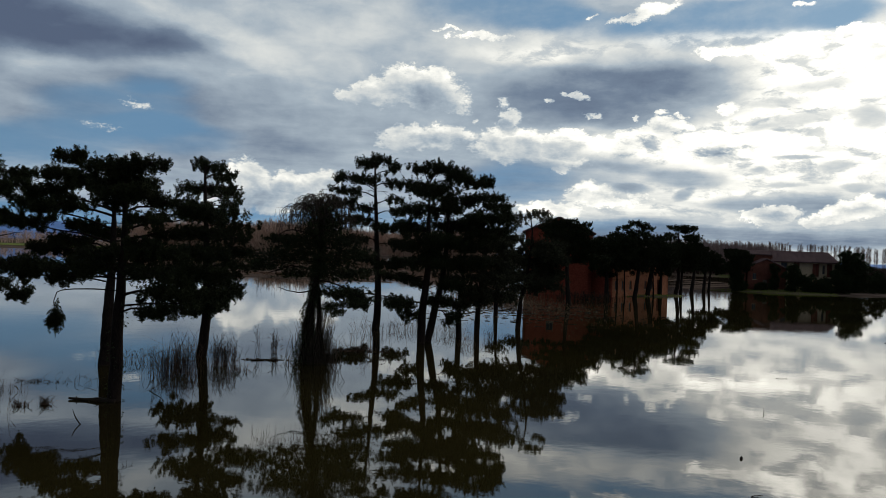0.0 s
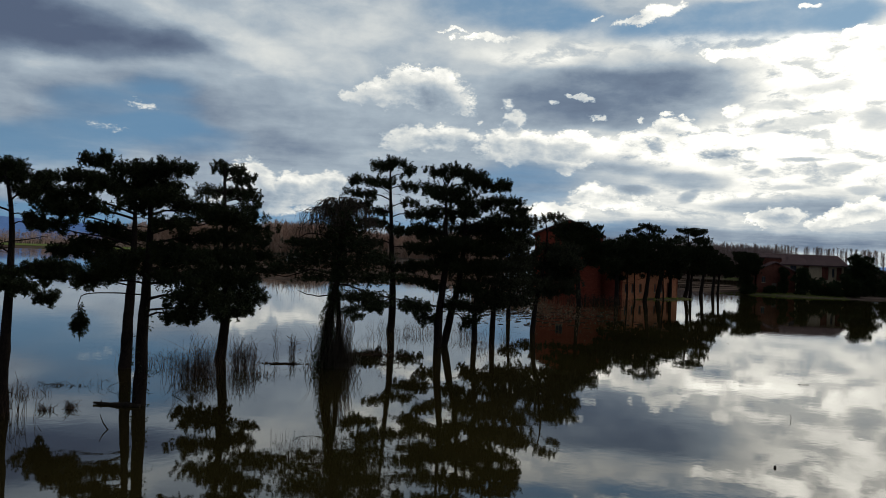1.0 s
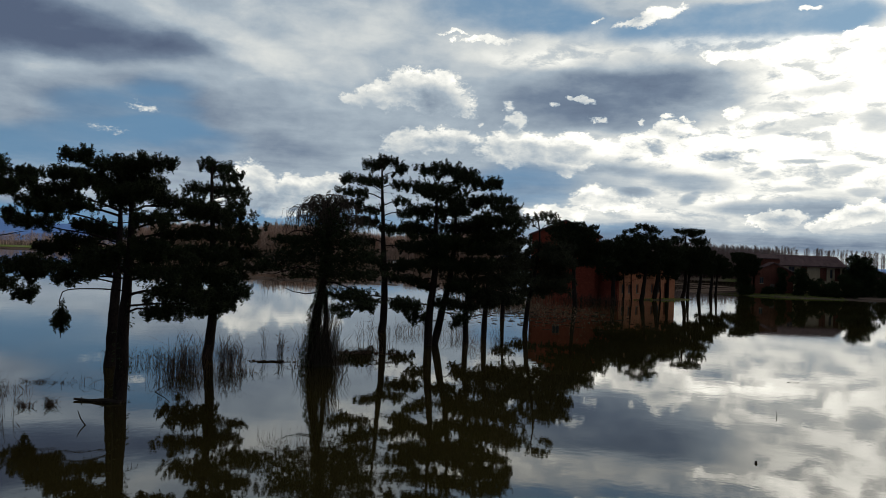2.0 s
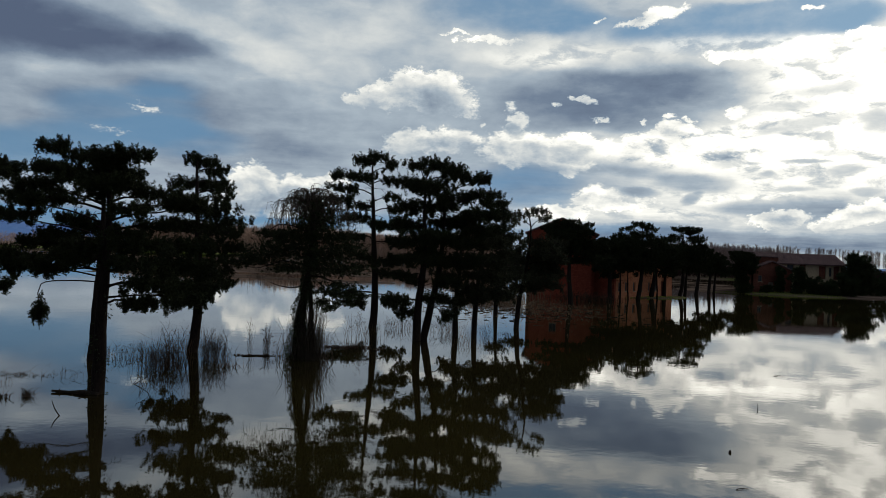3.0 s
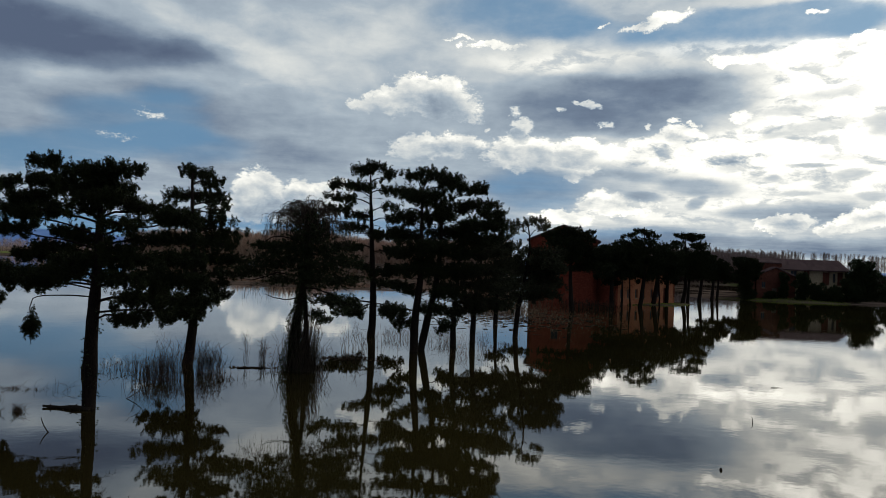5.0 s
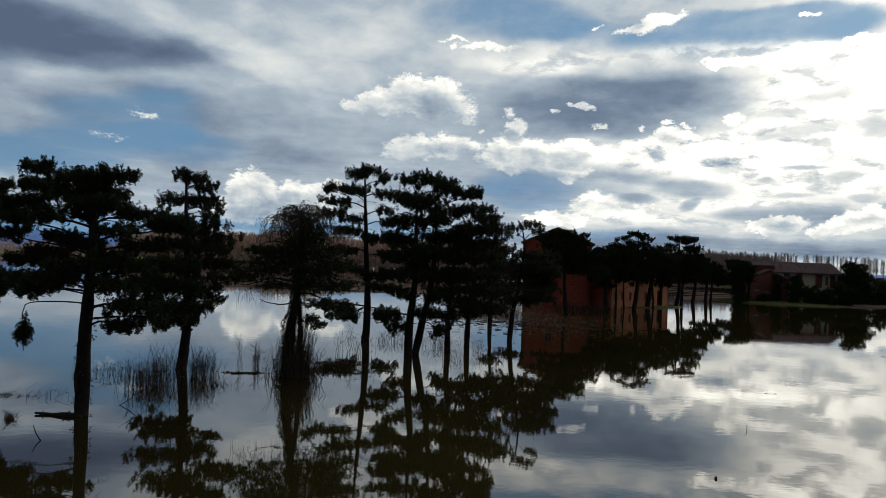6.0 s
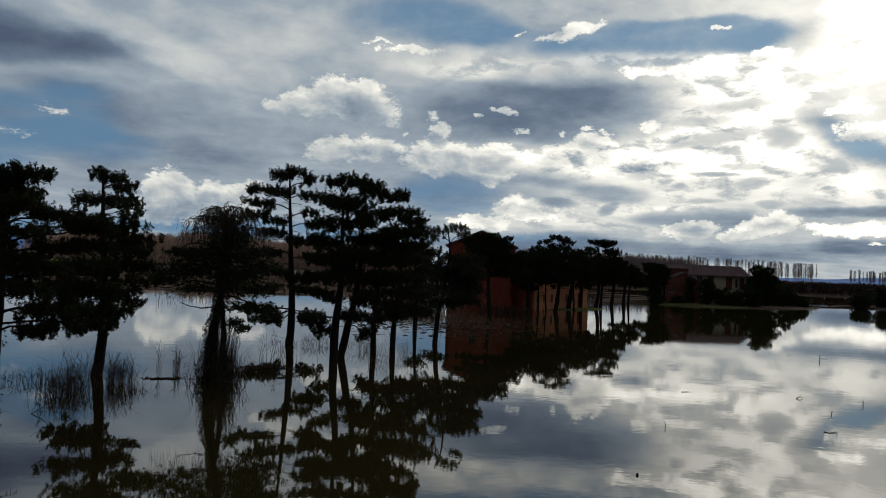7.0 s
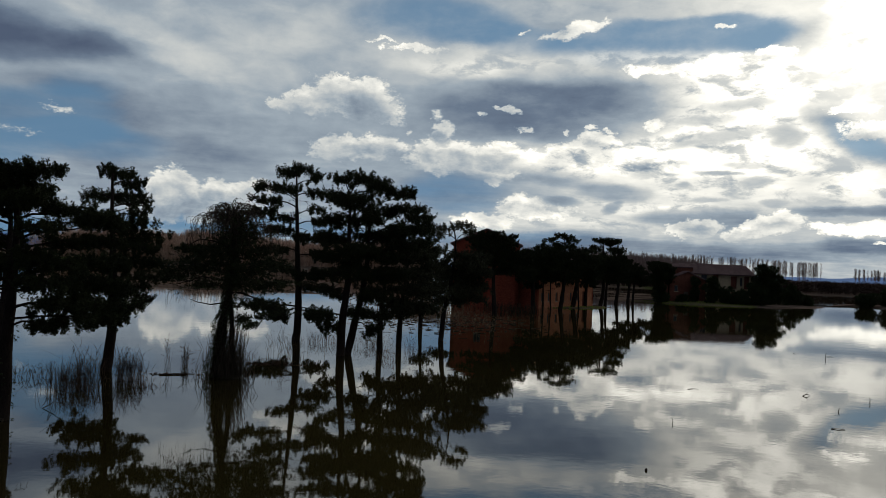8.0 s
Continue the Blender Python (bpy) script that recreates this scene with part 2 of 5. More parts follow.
sky = wn("ShaderNodeTexSky")
sky.sky_type, sky.sun_disc = "NISHITA", False
sky.sun_elevation, sky.sun_rotation = radians(SUN_ELEVATION), radians(SUN_AZIMUTH)
sky.air_density, sky.dust_density, sky.ozone_density = 1.0, 0.3, 4.5
wlink(wvec("NORMALIZE", wvec("ADD", direction, (0, 0, 0.30))), sky.inputs[0])
blue = wmix(0.6, wvec("MULTIPLY", sky.outputs[0], (0.086, 0.110, 0.106)), (0.130, 0.236, 0.338, 1))
clear_mask = wmath("MULTIPLY", wrange(gap, 0.12, 0.95, 0.0, 0.9), wmath("SUBTRACT", 1.0, heap_mask))
clear_mask = wmath("MULTIPLY", clear_mask, wrange(tone, 0.35, 0.85, 1.0, 0.15))
background = wn("ShaderNodeBackground")
wlink(wmix(clear_mask, ramp.outputs[0], blue), background.inputs[0])
background.inputs[1].default_value = 1.0
wt.links.new(background.outputs[0], wn("ShaderNodeOutputWorld").inputs[0])
world.cycles.sampling_method, world.cycles.sample_map_resolution = "MANUAL", 1024

sun = new("sun", bpy.data.lights.new("sun", "SUN"))
sun.data.energy, sun.data.angle, sun.data.color = 0.6, radians(12), (1.0, 0.93, 0.82)
sun.matrix_world = look(sun_dir * 100, (0, 0, 0))
scene.view_settings.exposure = 0.0

# ---- materials ----


def material(name, low, high, scale, rough=0.85, bump=0.3, stretch=(1, 1, 1), fine=8.0, spread=(0.35, 0.65), random_value=0.0, island=False):
    """A rough natural surface: two scales of noise between two colours, with fine relief."""
    m = bpy.data.materials.new(name)
    m.use_nodes = True
    t = m.node_tree
    b = t.nodes["Principled BSDF"]
    b.inputs["Roughness"].default_value = rough
    b.inputs["Specular IOR Level"].default_value = 0.06
    coords = t.nodes.new("ShaderNodeTexCoord")
    mapping = t.nodes.new("ShaderNodeMapping")
    mapping.inputs["Scale"].default_value = stretch
    t.links.new(coords.outputs["Object"], mapping.inputs["Vector"])
    big = t.nodes.new("ShaderNodeTexNoise")
    big.inputs["Scale"].default_value, big.inputs["Detail"].default_value = scale, 5
    small = t.nodes.new("ShaderNodeTexNoise")
    small.inputs["Scale"].default_value, small.inputs["Detail"].default_value = scale * fine, 6
    for n in (big, small):
        t.links.new(mapping.outputs[0], n.inputs["Vector"])
    add = t.nodes.new("ShaderNodeMath")
    add.operation = "MULTIPLY_ADD"
    t.links.new(small.outputs["Fac"], add.inputs[0])
    add.inputs[1].default_value = 0.5
    half = t.nodes.new("ShaderNodeMath")
    half.operation = "MULTIPLY"
    half.inputs[1].default_value = 0.5
    t.links.new(big.outputs["Fac"], half.inputs[0])
    t.links.new(half.outputs[0], add.inputs[2])
    value = add.outputs[0]
    if random_value:
        info = t.nodes.new("ShaderNodeNewGeometry" if island else "ShaderNodeObjectInfo")
        vary = t.nodes.new("ShaderNodeMath")
        vary.operation = "MULTIPLY_ADD"
        t.links.new(info.outputs["Random Per Island" if island else "Random"], vary.inputs[0])
        vary.inputs[1].default_value, vary.inputs[2].default_value = random_value, -random_value / 2
        both = t.nodes.new("ShaderNodeMath")
        both.operation = "ADD"
        t.links.new(value, both.inputs[0])
        t.links.new(vary.outputs[0], both.inputs[1])
        value = both.outputs[0]
    ramp_node = t.nodes.new("ShaderNodeValToRGB")
    e = ramp_node.color_ramp.elements
    e[0].position, e[0].color = spread[0], (*low, 1)
    e[1].position, e[1].color = spread[1], (*high, 1)
    t.links.new(value, ramp_node.inputs[0])
    t.links.new(ramp_node.outputs[0], b.inputs["Base Color"])
    if bump:
        relief = t.nodes.new("ShaderNodeBump")
        relief.inputs["Strength"].default_value = bump
        relief.inputs["Distance"].default_value = 0.05
        t.links.new(small.outputs["Fac"], relief.inputs["Height"])
        t.links.new(relief.outputs[0], b.inputs["Normal"])
    return m


def brick_material(name, low, high, mortar, across=(1, 0, 0)):
    """Brickwork at true size, with stains; the courses run level."""
    m = material(name, low, high, 0.5, 0.9, 0.0)
    t = m.node_tree
    b = t.nodes["Principled BSDF"]
    stain = b.inputs["Base Color"].links[0].from_socket
    coords = t.nodes.new("ShaderNodeTexCoord")
    flat = t.nodes.new("ShaderNodeVectorMath")
    flat.operation = "DOT_PRODUCT"
    t.links.new(coords.outputs["Object"], flat.inputs[0])
    flat.inputs[1].default_value = across
    parts = t.nodes.new("ShaderNodeSeparateXYZ")
    t.links.new(coords.outputs["Object"], parts.inputs[0])
    uv = t.nodes.new("ShaderNodeCombineXYZ")
    t.links.new(flat.outputs["Value"], uv.inputs[0])
    t.links.new(parts.outputs[2], uv.inputs[1])
    bricks = t.nodes.new("ShaderNodeTexBrick")
    t.links.new(uv.outputs[0], bricks.inputs["Vector"])
    bricks.inputs["Scale"].default_value = 1.0
    bricks.inputs["Brick Width"].default_value, bricks.inputs["Row Height"].default_value = 0.26, 0.075
    bricks.inputs["Mortar Size"].default_value = 0.008
    bricks.inputs["Color1"].default_value = (1, 1, 1, 1)
    bricks.inputs["Color2"].default_value = (0.7, 0.66, 0.62, 1)
    bricks.inputs["Mortar"].default_value = (*mortar, 1)
    mix = t.nodes.new("ShaderNodeMix")
    mix.data_type, mix.blend_type = "RGBA", "MULTIPLY"
    mix.inputs[0].default_value = 1.0
    t.links.new(stain, mix.inputs[6])
    t.links.new(bricks.outputs["Color"], mix.inputs[7])
    t.links.new(mix.outputs[2], b.inputs["Base Color"])
    relief = t.nodes.new("ShaderNodeBump")
    relief.inputs["Strength"].default_value, relief.inputs["Distance"].default_value = 0.5, 0.02
    relief.invert = True
    t.links.new(bricks.outputs["Fac"], relief.inputs["Height"])
    t.links.new(relief.outputs[0], b.inputs["Normal"])
    return m


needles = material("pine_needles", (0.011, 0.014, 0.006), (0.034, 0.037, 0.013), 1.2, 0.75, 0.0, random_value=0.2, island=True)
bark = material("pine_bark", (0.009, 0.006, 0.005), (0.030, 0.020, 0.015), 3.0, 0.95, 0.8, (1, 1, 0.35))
twig_mat = material("bare_twigs", (0.030, 0.022, 0.016), (0.070, 0.050, 0.034), 3.0, 0.9, 0.0)
# Lit copy of pine_needles: olive light on the thin crowns put into the colour.
lit_needles = material("lit_olive_needles", (0.018, 0.020, 0.010), (0.062, 0.058, 0.030), 1.2, 0.8, 0.0, random_value=0.35, island=True)
ivy = material("ivy_leaves", (0.015, 0.022, 0.008), (0.042, 0.050, 0.018), 3.0, 0.6, 0.0, random_value=0.25, island=True)
reed = material("dry_reeds", (0.020, 0.012, 0.008), (0.070, 0.040, 0.024), 2.0, 0.85, 0.0, random_value=0.3, island=True)
sedge = material("dead_sedge", (0.10, 0.060, 0.036), (0.26, 0.155, 0.090), 0.3, 0.9, 0.0, random_value=0.4, island=True)
wet_wood = material("wet_wood", (0.016, 0.011, 0.008), (0.042, 0.030, 0.021), 3.0, 0.9, 0.4)
poplar_mat = material("poplar_wood", (0.14, 0.10, 0.085), (0.28, 0.20, 0.17), 0.2, 0.9, 0.0)
young_wood = material("plantation_wood", (0.17, 0.12, 0.105), (0.36, 0.26, 0.225), 0.2, 0.9, 0.0, random_value=0.3, island=True)
# Brown twigs lightened: the brightening by distance haze is put into the colour.
wood_mat = material("hazy_winter_wood", (0.36, 0.225, 0.16), (0.60, 0.41, 0.30), 0.02, 0.9, 0.0, random_value=0.35, island=True)
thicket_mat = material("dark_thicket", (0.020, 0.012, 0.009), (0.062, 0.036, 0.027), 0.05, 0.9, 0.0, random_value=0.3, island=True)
stone = material("stained_stone", (0.27, 0.19, 0.11), (0.47, 0.345, 0.215), 0.7, 0.9, 0.5, (1, 1, 0.5))
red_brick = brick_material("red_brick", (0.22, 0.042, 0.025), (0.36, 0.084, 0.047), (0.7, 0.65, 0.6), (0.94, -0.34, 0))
# Sunlight on the wing's long wall is put into this paler brick colour.
sunlit_pink_brick = brick_material("sunlit_pink_brick", (0.44, 0.145, 0.072), (0.60, 0.25, 0.13), (0.9, 0.9, 0.85), (0.7071, 0.7071, 0))
hut_brick = brick_material("hut_brick", (0.09, 0.032, 0.022), (0.23, 0.085, 0.056), (0.75, 0.7, 0.65), (1, 0, 0))
tiles = material("roof_tiles", (0.045, 0.026, 0.024), (0.15, 0.086, 0.080), 0.6, 0.9, 0.6, (3.5, 1, 1), 4.0)
shutter = material("shutter_paint", (0.10, 0.03, 0.02), (0.17, 0.055, 0.035), 2.0, 0.7, 0.2)
dark_inside = material("dark_room", (0.02, 0.017, 0.015), (0.04, 0.034, 0.03), 1.0, 0.9, 0.0)
frame_paint = material("weathered_wood", (0.10, 0.075, 0.055), (0.20, 0.15, 0.11), 3.0, 0.8, 0.3)
# The blue haze of distance is painted into the hills' base colour.
haze_hill_mat = material("far_hills", (0.13, 0.23, 0.46), (0.20, 0.32, 0.58), 0.004, 1.0, 0.0)


def glass_material():
    m = bpy.data.materials.new("window_glass")
    m.use_nodes = True
    b = m.node_tree.nodes["Principled BSDF"]
    b.inputs["Base Color"].default_value = (0.02, 0.025, 0.03, 1)
    b.inputs["Roughness"].default_value = 0.3
    b.inputs["Specular IOR Level"].default_value = 0.25
    return m


glass = glass_material()


def water_material():
    m = bpy.data.materials.new("flood_water")
    m.use_nodes = True
    t = m.node_tree
    b = t.nodes["Principled BSDF"]
    b.inputs["Roughness"].default_value, b.inputs["IOR"].default_value = 0.02, 1.75
    coords = t.nodes.new("ShaderNodeTexCoord")
    silt = t.nodes.new("ShaderNodeTexNoise")
    silt.inputs["Scale"].default_value, silt.inputs["Detail"].default_value = 0.06, 5
    t.links.new(coords.outputs["Object"], silt.inputs["Vector"])
    ramp_node = t.nodes.new("ShaderNodeValToRGB")
    e = ramp_node.color_ramp.elements
    e[0].position, e[0].color = 0.35, (0.013, 0.010, 0.003, 1)
    e[1].position, e[1].color = 0.68, (0.030, 0.022, 0.006, 1)
    t.links.new(silt.outputs["Fac"], ramp_node.inputs[0])
    t.links.new(ramp_node.outputs[0], b.inputs["Base Color"])
    height = None
    for scale, weight in ((0.55, 1.0), (3.0, 0.22), (9.0, 0.05)):
        n = t.nodes.new("ShaderNodeTexNoise")
        n.inputs["Scale"].default_value, n.inputs["Detail"].default_value = scale, 3
        t.links.new(coords.outputs["Object"], n.inputs["Vector"])
        s = t.nodes.new("ShaderNodeMath")
        s.operation = "MULTIPLY_ADD"
        t.links.new(n.outputs["Fac"], s.inputs[0])
        s.inputs[1].default_value = weight
        if height:
            t.links.new(height, s.inputs[2])
        height = s.outputs[0]
    relief = t.nodes.new("ShaderNodeBump")
    relief.inputs["Strength"].default_value, relief.inputs["Distance"].default_value = 1.0, 0.0030
    t.links.new(height, relief.inputs["Height"])
    t.links.new(relief.outputs[0], b.inputs["Normal"])
    return m


water_mat = water_material()

# ---- mesh helpers ----


class Geo:
    """Gathers vertices and faces for one mesh."""

    def __init__(self):
        self.v, self.f = [], []

    def face(self, *points):
        n = len(self.v)
        self.v.extend(points)
        self.f.append(tuple(range(n, n + len(points))))

    def tube(self, points, radii, sides=6, cap=True):
        """A bent, tapering limb through the points."""
        n0 = len(self.v)
        side = None
        for i, p in enumerate(points):
            p = Vector(p)
            ahead = Vector(points[min(i + 1, len(points) - 1)]) - Vector(points[max(i - 1, 0)])
            ahead.normalize()
            if side is None:
                side = ahead.orthogonal().normalized()
            side = (side - ahead * side.dot(ahead)).normalized()
            other = ahead.cross(side)
            for k in range(sides):
                a = 2 * math.pi * k / sides
                self.v.append(tuple(p + (side * math.cos(a) + other * math.sin(a)) * radii[i]))
        for i in range(len(points) - 1):
            for k in range(sides):
                a, b = n0 + i * sides + k, n0 + i * sides + (k + 1) % sides
                self.f.append((a, b, b + sides, a + sides))
        if cap:
            self.f.append(tuple(n0 + (len(points) - 1) * sides + k for k in range(sides)))
            self.f.append(tuple(n0 + k for k in reversed(range(sides))))

    def box(self, x0, y0, z0, x1, y1, z1):
        n = len(self.v)
        self.v.extend([(x, y, z) for z in (z0, z1) for x, y in ((x0, y0), (x1, y0), (x1, y1), (x0, y1))])
        for q in ((3, 2, 1, 0), (4, 5, 6, 7), (0, 1, 5, 4), (1, 2, 6, 5), (2, 3, 7, 6), (3, 0, 4, 7)):
            self.f.append(tuple(n + i for i in q))

    def blade(self, root, way, length, width, bend=0.0, side=None):
        """A slim leaf: two triangles, bent a little downwards."""
        root, way = Vector(root), Vector(way).normalized()
        side = (side or way.orthogonal().normalized()) * width / 2
        mid = root + way * length * 0.55
        tip = root + way * length - Vector((0, 0, bend * length))
        n = len(self.v)
        self.v.extend([tuple(root), tuple(mid + side), tuple(tip), tuple(mid - side)])
        self.f.append((n, n + 1, n + 2, n + 3))

    def mesh(self, name, mat, smooth=False):
        me = bpy.data.meshes.new(name)
        me.from_pydata(self.v, [], self.f)
        me.materials.append(mat)
        if smooth:
            me.polygons.foreach_set("use_smooth", [True] * len(me.polygons))
        me.update()
        return me


def part(name, geo, mat, parent, label="", smooth=False):
    """One mesh object under a thing or under a part."""
    ob = new(name, geo.mesh(name, mat, smooth))
    ob.parent = parent
    return tagged(ob, label)


def thing(name, x, y, z, label, category, group="", turn=0.0):
    ob = new(name)
    ob.matrix_world = pose(x, y, z, 0, 0, turn)
    ob.empty_display_size = 0.3
    return tagged(ob, label, category, group)


def single(name, geo, mat, m, label, category, group="", kind="", smooth=False):
    ob = new(name, geo.mesh(name, mat, smooth))
    ob.matrix_world = m
    return tagged(ob, label, category, group, kind)


def curve_points(points, step):
    """Rounds a polyline of vectors."""
    pts = [Vector(p) for p in points]
    out = []
    for i in range(len(pts) - 1):
        p0, p1, p2, p3 = pts[max(i - 1, 0)], pts[i], pts[i + 1], pts[min(i + 2, len(pts) - 1)]
        n = max(2, int((p2 - p1).length / step))
        for k in range(n):
            s = k / n
            out.append(0.5 * ((2 * p1) + (p2 - p0) * s + (2 * p0 - 5 * p1 + 4 * p2 - p3) * s * s + (3 * p1 - p0 - 3 * p2 + p3) * s ** 3))
    out.append(pts[-1])
    return out


# ---- ground, water, distance ----


def smooth(a, b, x):
    t = np.clip((x - a) / (b - a), 0, 1)
    return t * t * (3 - 2 * t)


def ripple_field(x, y, sx, sy, seed):
    """Cheap smooth noise, from -1 to 1."""
    r = np.random.RandomState(seed)
    total = np.zeros_like(x)
    for _ in range(9):
        kx, ky, ph = r.normal(0, 1 / sx), r.normal(0, 1 / sy), r.uniform(0, 6.28)
        total += np.sin(kx * x + ky * y + ph)
    return total / 4.5


def ground_height(x, y):
    h = np.full_like(x, -0.7)
    rough = ripple_field(x, y, 3.0, 1.6, 3)
    island = 1.2 * (1 - ((x - 82) / 27) ** 2 - ((y - 177.5) / 19) ** 2)
    h = np.maximum(h, np.where(island > -1, np.minimum(island, 0.75) + 0.05 * rough, -0.7))
    yard = 0.55 * (1 - ((x - 30) / 15) ** 2 - ((y - 139) / 15) ** 2)
    h = np.maximum(h, np.where(yard > -1, np.minimum(yard, 0.12) + 0.08 * rough, -0.7))
    marsh = smooth(66, 74, y - 0.1 * x) * smooth(117, 108, y) * smooth(-14, -6, x) * smooth(25, 18, x)
    h = np.maximum(h, -0.7 + marsh * (0.655 + 0.035 * ripple_field(x, y, 1.6, 3.2, 5)))
    strips = smooth(44, 58, x) * smooth(104, 90, x) * smooth(196, 206, y) * smooth(330, 316, y)
    h = np.maximum(h, -0.7 + strips * (0.67 + 0.17 * ripple_field(x, y, 14, 4.5, 8)))
    flats = smooth(-84, -70, x) * smooth(0, -8, x) * smooth(138, 146, y + 0.12 * x) * smooth(330, 300, y)
    h = np.maximum(h, -0.7 + flats * (0.70 + 0.13 * ripple_field(x, y, 22, 5.5, 15)))
    spit = smooth(96, 102, x) * smooth(124, 118, x) * np.exp(-((y - 181 - 0.03 * (x - 110)) / 1.3) ** 2)
    h = np.maximum(h, -0.7 + 0.82 * spit)
    point = 0.9 * (1 - ((x - 134) / 14) ** 2 - ((y - 187) / 8) ** 2)
    h = np.maximum(h, np.where(point > -1, np.minimum(point, 0.4), -0.7))
    shore = np.interp(x, [-900, -330, -228, -150, 0, 60, 100, 200, 900], [420, 430, 470, 640, 640, 420, 322, 312, 330])
    land = smooth(-14, 25, y - shore + 8 * ripple_field(x, y, 30, 30, 11))
    h = np.maximum(h, -0.7 + land * (1.5 + 0.2 * ripple_field(x, y, 40, 25, 12)))
    behind = smooth(-90, -120, y)
    return np.maximum(h, -0.7 + behind * 1.6)


def axis(*spans):
    out = []
    for a, b, step in spans:
        out.extend(np.arange(a, b, step))
    return np.array(out + [spans[-1][1]], float)


def build_ground():
    xs = axis((-4500, -900, 300), (-900, -250, 40), (-250, -90, 10), (-90, -20, 2.0), (-20, 160, 1.2), (160, 500, 12), (500, 900, 60), (900, 4500, 300))
    ys = axis((-1500, -150, 150), (-150, 60, 10), (60, 215, 1.2), (215, 340, 2.5), (340, 800, 12), (800, 1600, 100), (1600, 4800, 400))
    gx, gy = np.meshgrid(xs, ys)
    gz = ground_height(gx, gy)
    nx, ny = len(xs), len(ys)
    verts = np.stack([gx.ravel(), gy.ravel(), gz.ravel()], 1)
    i = np.arange(nx * ny).reshape(ny, nx)
    faces = np.stack([i[:-1, :-1].ravel(), i[:-1, 1:].ravel(), i[1:, 1:].ravel(), i[1:, :-1].ravel()], 1)
    me = bpy.data.meshes.new("ground")
    me.from_pydata(verts.tolist(), [], faces.tolist())
    me.polygons.foreach_set("use_smooth", [True] * len(faces))
    me.materials.append(ground_material())
    tagged(new("ground", me), "flooded brown meadow ground with grassy banks", "ground", kind="structure")


def ground_material():
    m = material("wet_meadow", (0.030, 0.020, 0.015), (0.19, 0.130, 0.098), 0.12, 0.9, 0.4, (0.12, 1.4, 1), 6.0, (0.40, 0.66))
    m.node_tree.nodes["Principled BSDF"].inputs["Specular IOR Level"].default_value = 0.0
    t = m.node_tree
    b = t.nodes["Principled BSDF"]
    earth = b.inputs["Base Color"].links[0].from_socket
    coords = t.nodes.new("ShaderNodeTexCoord")
    patches = t.nodes.new("ShaderNodeTexNoise")
    patches.inputs["Scale"].default_value, patches.inputs["Detail"].default_value = 0.022, 4
    t.links.new(coords.outputs["Object"], patches.inputs["Vector"])
    mask = t.nodes.new("ShaderNodeMapRange")
    for value, socket in zip((0.60, 0.68, 0.0, 0.85), mask.inputs[1:5]):
        socket.default_value = value
    t.links.new(patches.outputs["Fac"], mask.inputs[0])
    mix = t.nodes.new("ShaderNodeMix")
    mix.data_type = "RGBA"
    t.links.new(mask.outputs[0], mix.inputs[0])
    t.links.new(earth, mix.inputs[6])
    mix.inputs[7].default_value = (0.055, 0.075, 0.016, 1)
    t.links.new(mix.outputs[2], b.inputs["Base Color"])
    return m


build_ground()

grass_mat = material("winter_grass", (0.080, 0.105, 0.016), (0.20, 0.225, 0.038), 0.05, 0.9, 0.3)


def grass_field(x0, x1, y0, y1, label):
    """A level green field, a hand above the bank, with an uneven edge."""
    geo = Geo()
    n = 40
    for i in range(n):
        a, b = x0 + (x1 - x0) * i / n, x0 + (x1 - x0) * (i + 1) / n
        near = [y0 + 9 * noise.noise((x * 0.02, 1, 0)) for x in (a, b)]
        far_ = [y1 + 14 * noise.noise((x * 0.02, 7, 0)) for x in (a, b)]
        geo.face((a, near[0], 0.96), (b, near[1], 0.96), (b, far_[1], 1.25), (a, far_[0], 1.25))
        geo.face((a, near[0], 0.3), (b, near[1], 0.3), (b, near[1], 0.96), (a, near[0], 0.96))
    single("field", geo, grass_mat, Matrix(), label, "field", kind="structure")


grass_field(-420, -150, 520, 640, "bright green winter field on the far bank")

water_geo = Geo()
water_geo.face((-4400, -1400, 0), (4400, -1400, 0), (4400, 4700, 0), (-4400, 4700, 0))
single("water", water_geo, water_mat, Matrix(), "still muddy flood water that mirrors the cloudy sky", "water", kind="structure")


def far_hills():
    """A low ridge on the horizon, blue by the haze in its colour."""
    geo = Geo()
    n = 160
    crest = []
    for i in range(n + 1):
        a = radians(-60 + 120 * i / n)
        r = 4300
        rise = 24 + 200 * max(0, -a - 0.12) + 24 * noise.noise((a * 7, 2.0, 0)) + 12 * noise.noise((a * 22, 5.0, 0))
        crest.append((r * math.sin(a), r * math.cos(a), max(rise, 12)))
    for (ax, ay, az_), (bx, by, bz) in zip(crest, crest[1:]):
        geo.face((ax * 0.93, ay * 0.93, 0.9), (bx * 0.93, by * 0.93, 0.9), (bx, by, bz), (ax, ay, az_))
        geo.face((ax, ay, az_), (bx, by, bz), (bx * 1.05, by * 1.05, 0.9), (ax * 1.05, ay * 1.05, 0.9))
    single("hill_ridge", geo, haze_hill_mat, Matrix(), "low hills on the horizon with blue haze painted into their colour", "hills", kind="structure", smooth=True)


far_hills()


